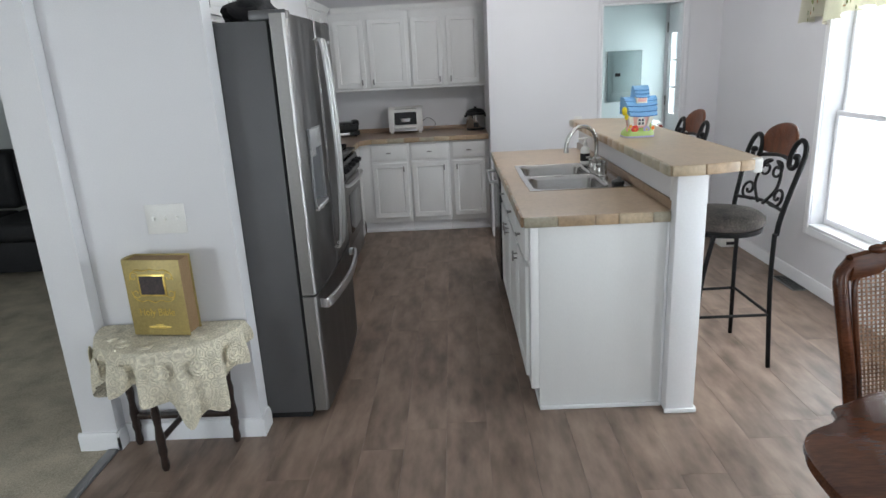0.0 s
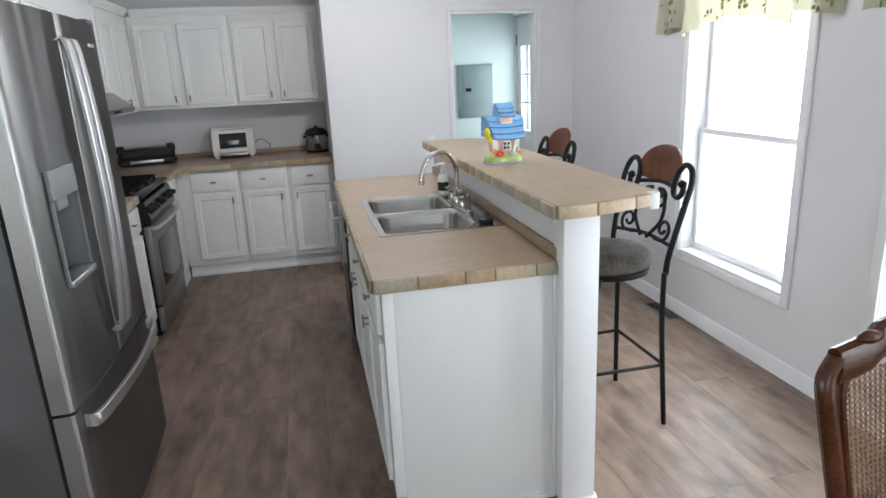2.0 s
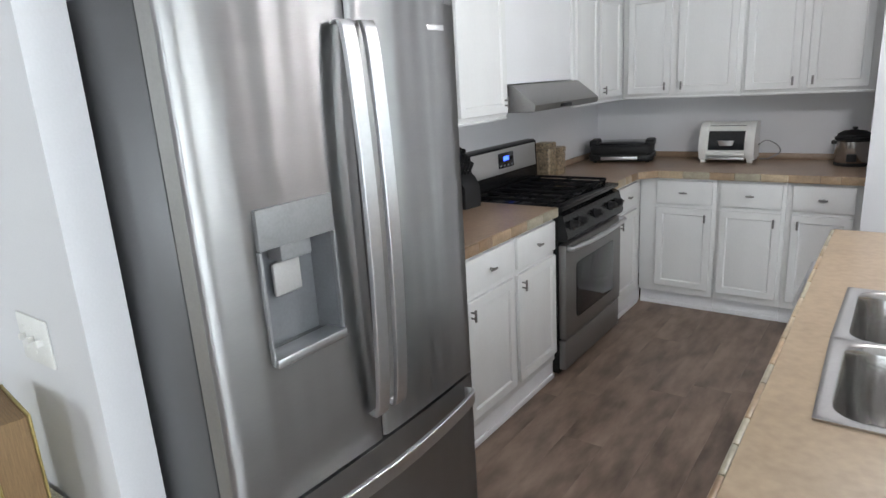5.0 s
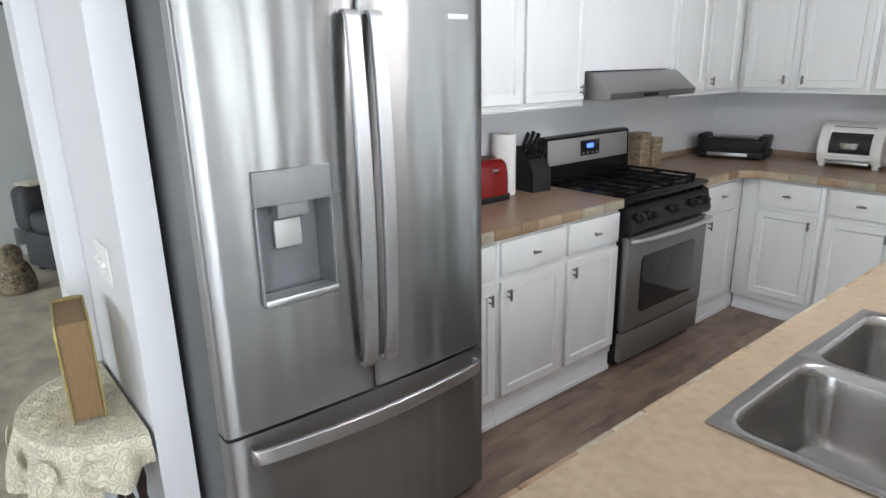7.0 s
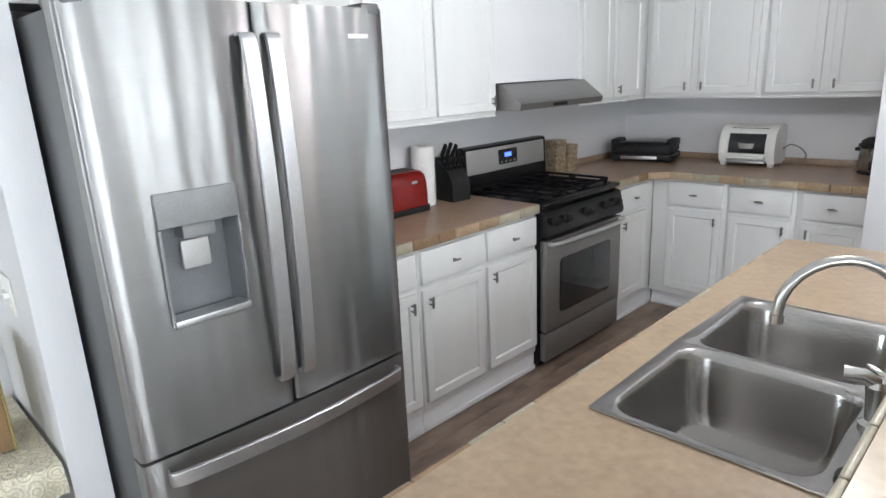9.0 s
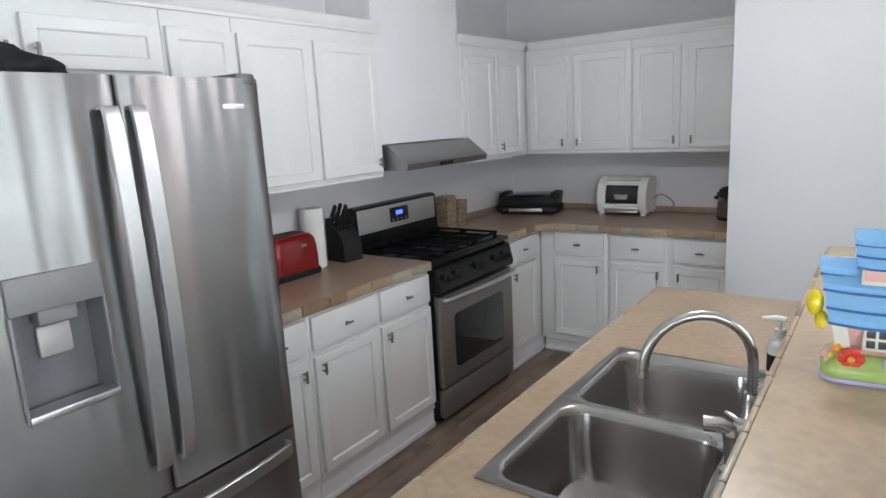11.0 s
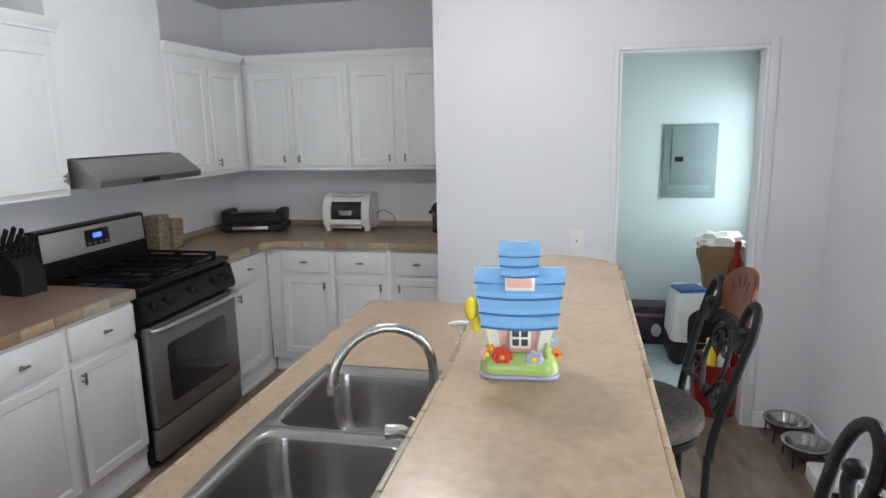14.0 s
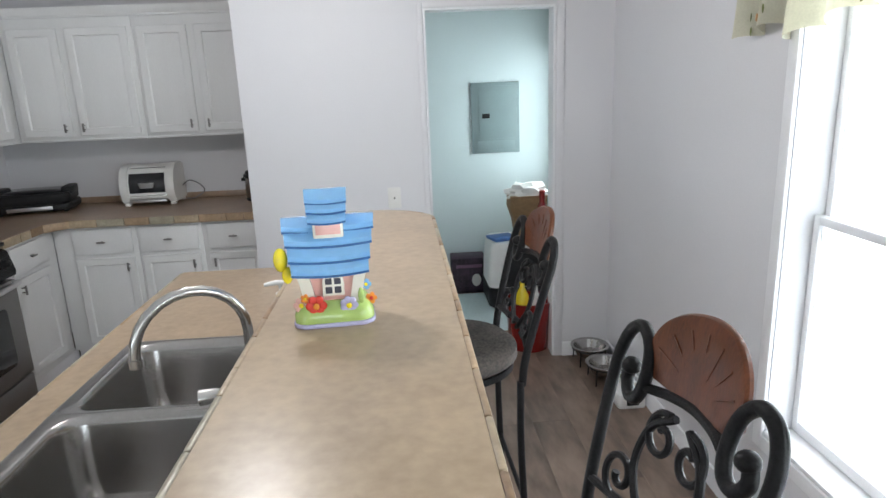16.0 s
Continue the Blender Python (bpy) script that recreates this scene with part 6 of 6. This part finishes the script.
def red_bottle():
    b = thing("red_bottle", 1.80, 6.58, 0.487, "red plastic detergent bottle", "bottle")
    b.scale.z = 1.3
    part("body", lathe([(0.045, 0), (0.05, 0.02), (0.05, 0.15), (0.02, 0.21), (0.018, 0.23)], n=20), REDE, b)
    part("cap", lathe([(0.022, 0.2305), (0.022, 0.27), (0.015, 0.275)], n=16), REDE, b)


red_bottle()
solid("blue_folder", box(-0.09, 0.09, -0.08, 0.08, 0, 0.022, 0.004), material("blue_card", (0.06, 0.16, 0.42), 0.5, vary=0.2, scale=20), "blue packaged item lying on the litter box", "package", x=1.53, y=6.68, z=0.487, rz=18)


def carton():
    c = thing("litter_carton", 1.31, 7.03, 0.009, "dark purple cardboard carton on the floor", "carton")
    part("box", box(-0.13, 0.13, -0.10, 0.10, 0, 0.275, 0.003), material("purple_card", (0.055, 0.03, 0.05), 0.5, vary=0.4, scale=12, grain=60), c)
    part("print_bar", box(-0.10, 0.10, -0.1025, -0.1005, 0.20, 0.225), material("print_mauve", (0.25, 0.14, 0.22), 0.5), c)
    part("print_patch", ball((0.055, -0.1005, 0.10), 0.045, None, (0.8, 0.04, 1.1)), WHITEPL, c)


carton()


def puppy_pad():
    bm = bmesh.new()
    bmesh.ops.create_grid(bm, x_segments=24, y_segments=24, size=0.5, matrix=Matrix.Diagonal((0.66, 0.80, 1, 1)))
    for v in bm.verts:
        v.co.z = 0.003 + 0.004 * abs(noise.noise(v.co * 5))
    bmesh.ops.solidify(bm, geom=bm.faces[:], thickness=0.002)
    solid("floor_mat", bm, material("pad_cloth", (0.62, 0.72, 0.72), 0.9, vary=0.06, scale=4, grain=90, bump=0.3), "pale white-blue absorbent mat on the utility floor", "mat", x=1.40, y=6.52, z=0.0015)


puppy_pad()


def red_bin():
    b = thing("red_bucket", 1.560, 5.87, 0, "red plastic bucket with yellow and white bottles", "bucket")
    part("bucket", lathe([(0.115, 0), (0.12, 0.01), (0.142, 0.29), (0.149, 0.295), (0.149, 0.307), (0.136, 0.307), (0.114, 0.02), (0.001, 0.018)], n=32), REDE, b)
    part("bottle", lathe([(0.04, 0.0185), (0.04, 0.33), (0.015, 0.38), (0.015, 0.42)], -0.04, 0.0, 16), CER["yellow"], b, "yellow bottle")
    part("bottle", lathe([(0.035, 0.0185), (0.035, 0.30), (0.014, 0.34), (0.014, 0.37)], 0.045, 0.02, 16), WHITEPL, b, "white bottle")


red_bin()

# ---- living room seen past the wall end ----
LEATHER = material("grey_recliner_fabric", (0.05, 0.05, 0.055), 0.6, vary=0.2, scale=8, grain=90, bump=0.3)
SOFA = material("black_sofa_fabric", (0.016, 0.016, 0.018), 0.7, vary=0.2, scale=8, grain=90, bump=0.3)


def seat_chair(name, x, y, rz, w, label, category, mat):
    c = thing(name, x, y, 0.012, label, category, rz=rz)
    h = w / 2
    part("base", box(-h, h, -0.42, 0.40, 0.03, 0.30, 0.03), mat, c)
    n = max(1, round(w / 0.7))
    for k in range(n):
        a = -h + 0.19 + (w - 0.38) * k / n
        b = -h + 0.19 + (w - 0.38) * (k + 1) / n
        part("seat_cushion", box(a + 0.005, b - 0.005, -0.45, 0.20, 0.301, 0.46, 0.05, seg=3), mat, c)
        part("back_cushion", box(a + 0.005, b - 0.005, 0.16, 0.42, 0.461, 0.99, 0.07, seg=3), mat, c)
    for s in (-1, 1):
        part("arm", box(s * (h - 0.09) - 0.10, s * (h - 0.09) + 0.10, -0.46, 0.38, 0.301, 0.62, 0.06, seg=3), mat, c)
    for sx in (-1, 1):
        for sy in (-1, 1):
            part("foot", box(sx * (h - 0.08) - 0.03, sx * (h - 0.08) + 0.03, sy * 0.34 - 0.03, sy * 0.34 + 0.03, 0, 0.0295), RUBBER, c)
    return c


rec = seat_chair("recliner", -5.05, 3.20, 20, 0.86, "dark grey upholstered recliner with a light cloth on its arm", "recliner", LEATHER)
rec.scale.z = 1.1
part("arm_cloth", box(-0.45, -0.23, -0.40, -0.05, 0.622, 0.64, 0.01), LACE, rec, "pale cloth over the arm")
seat_chair("sofa", -4.0, 5.45, 0, 2.0, "black upholstered sofa on the carpet", "sofa", SOFA)


def curtain():
    c = thing("curtain", -5.875, 3.08, 0.03, "dark navy curtain panel on a black rod", "curtain")
    navy = material("navy_cloth", (0.012, 0.016, 0.04), 0.9, vary=0.2, scale=10, grain=120, bump=0.3)
    loops = []
    for k in range(60):
        u = k / 59
        loops.append([(0.06 + 0.03 * math.sin(u * 40), -0.10 + u * 0.42, z) for z in (0.0, 2.02)])
    bm = loft(loops, closed=False)
    bmesh.ops.solidify(bm, geom=bm.faces[:], thickness=0.003)
    part("panel", bm, navy, c)
    part("rod", tube([(0.06, -0.25, 2.04), (0.06, 1.9, 2.04)], 0.012), RUBBER, c)
    part("finial", ball((0.06, -0.26, 2.04), 0.025), RUBBER, c)
    part("bracket", box(0.0, 0.06, -0.16, -0.14, 2.02, 2.05), RUBBER, c)


curtain()
solid("garden_statue", lathe([(0.12, 0), (0.13, 0.03), (0.125, 0.10), (0.10, 0.18), (0.07, 0.22), (0.075, 0.27), (0.065, 0.32), (0.02, 0.345)], 0, 0, 20), material("mottled_resin", (0.22, 0.17, 0.11), 0.7, vary=0.6, scale=14, grain=60, bump=0.4), "small mottled brown seated statue on the carpet", "statue", x=-4.78, y=2.52, z=0.015)


def wall_register():
    v = thing("wall_register", -5.864, 2.83, 0.10, "grey return air grille low on the wall", "vent")
    part("frame", box(0, 0.008, -0.18, 0.18, 0, 0.15, 0.002), GREYPL, v)
    for k in range(8):
        part("louvre", box(0.0085, 0.014, -0.16, 0.16, 0.015 + k * 0.016, 0.023 + k * 0.016), GREYPL, v)


wall_register()

# ---- floor planks ----
PW, PL = 0.178, 1.22


def planks():
    rnd = random.Random(4)
    meshes = {}
    x = EDGE_X + 0.024
    col = 0
    stuff = bmesh.new()
    while x < WALL_E - 0.001:
        w = min(PW, WALL_E - x)
        y = -2.6 - rnd.random() * PL
        while y < UT_N:
            y0, y1 = max(y, -2.6), min(y + PL, UT_N)
            if y1 - y0 > 0.02:
                near = y1 > 0.9 and -1.35 < x + w and y0 < 6.0
                if near:
                    key = (round(w, 3), round(y1 - y0, 3))
                    if key not in meshes:
                        meshes[key] = finish("plank", box(-w / 2 + 0.0003, w / 2 - 0.0003, -(y1 - y0) / 2 + 0.0003, (y1 - y0) / 2 - 0.0003, -0.0049, 0.0, 0.0004, seg=1), PLANK, False)
                    ob = new("plank", meshes[key])
                    ob.parent, ob.location = floor, (x + w / 2, (y0 + y1) / 2, 0)
                else:
                    box(x + 0.0006, x + w - 0.0006, y0 + 0.0006, y1 - 0.0006, -0.0049, 0.0, 0, stuff)
            y += PL
        x += PW
        col += 1
    tagged(part("planks", stuff, PLANK, floor), kind="stuff")


planks()
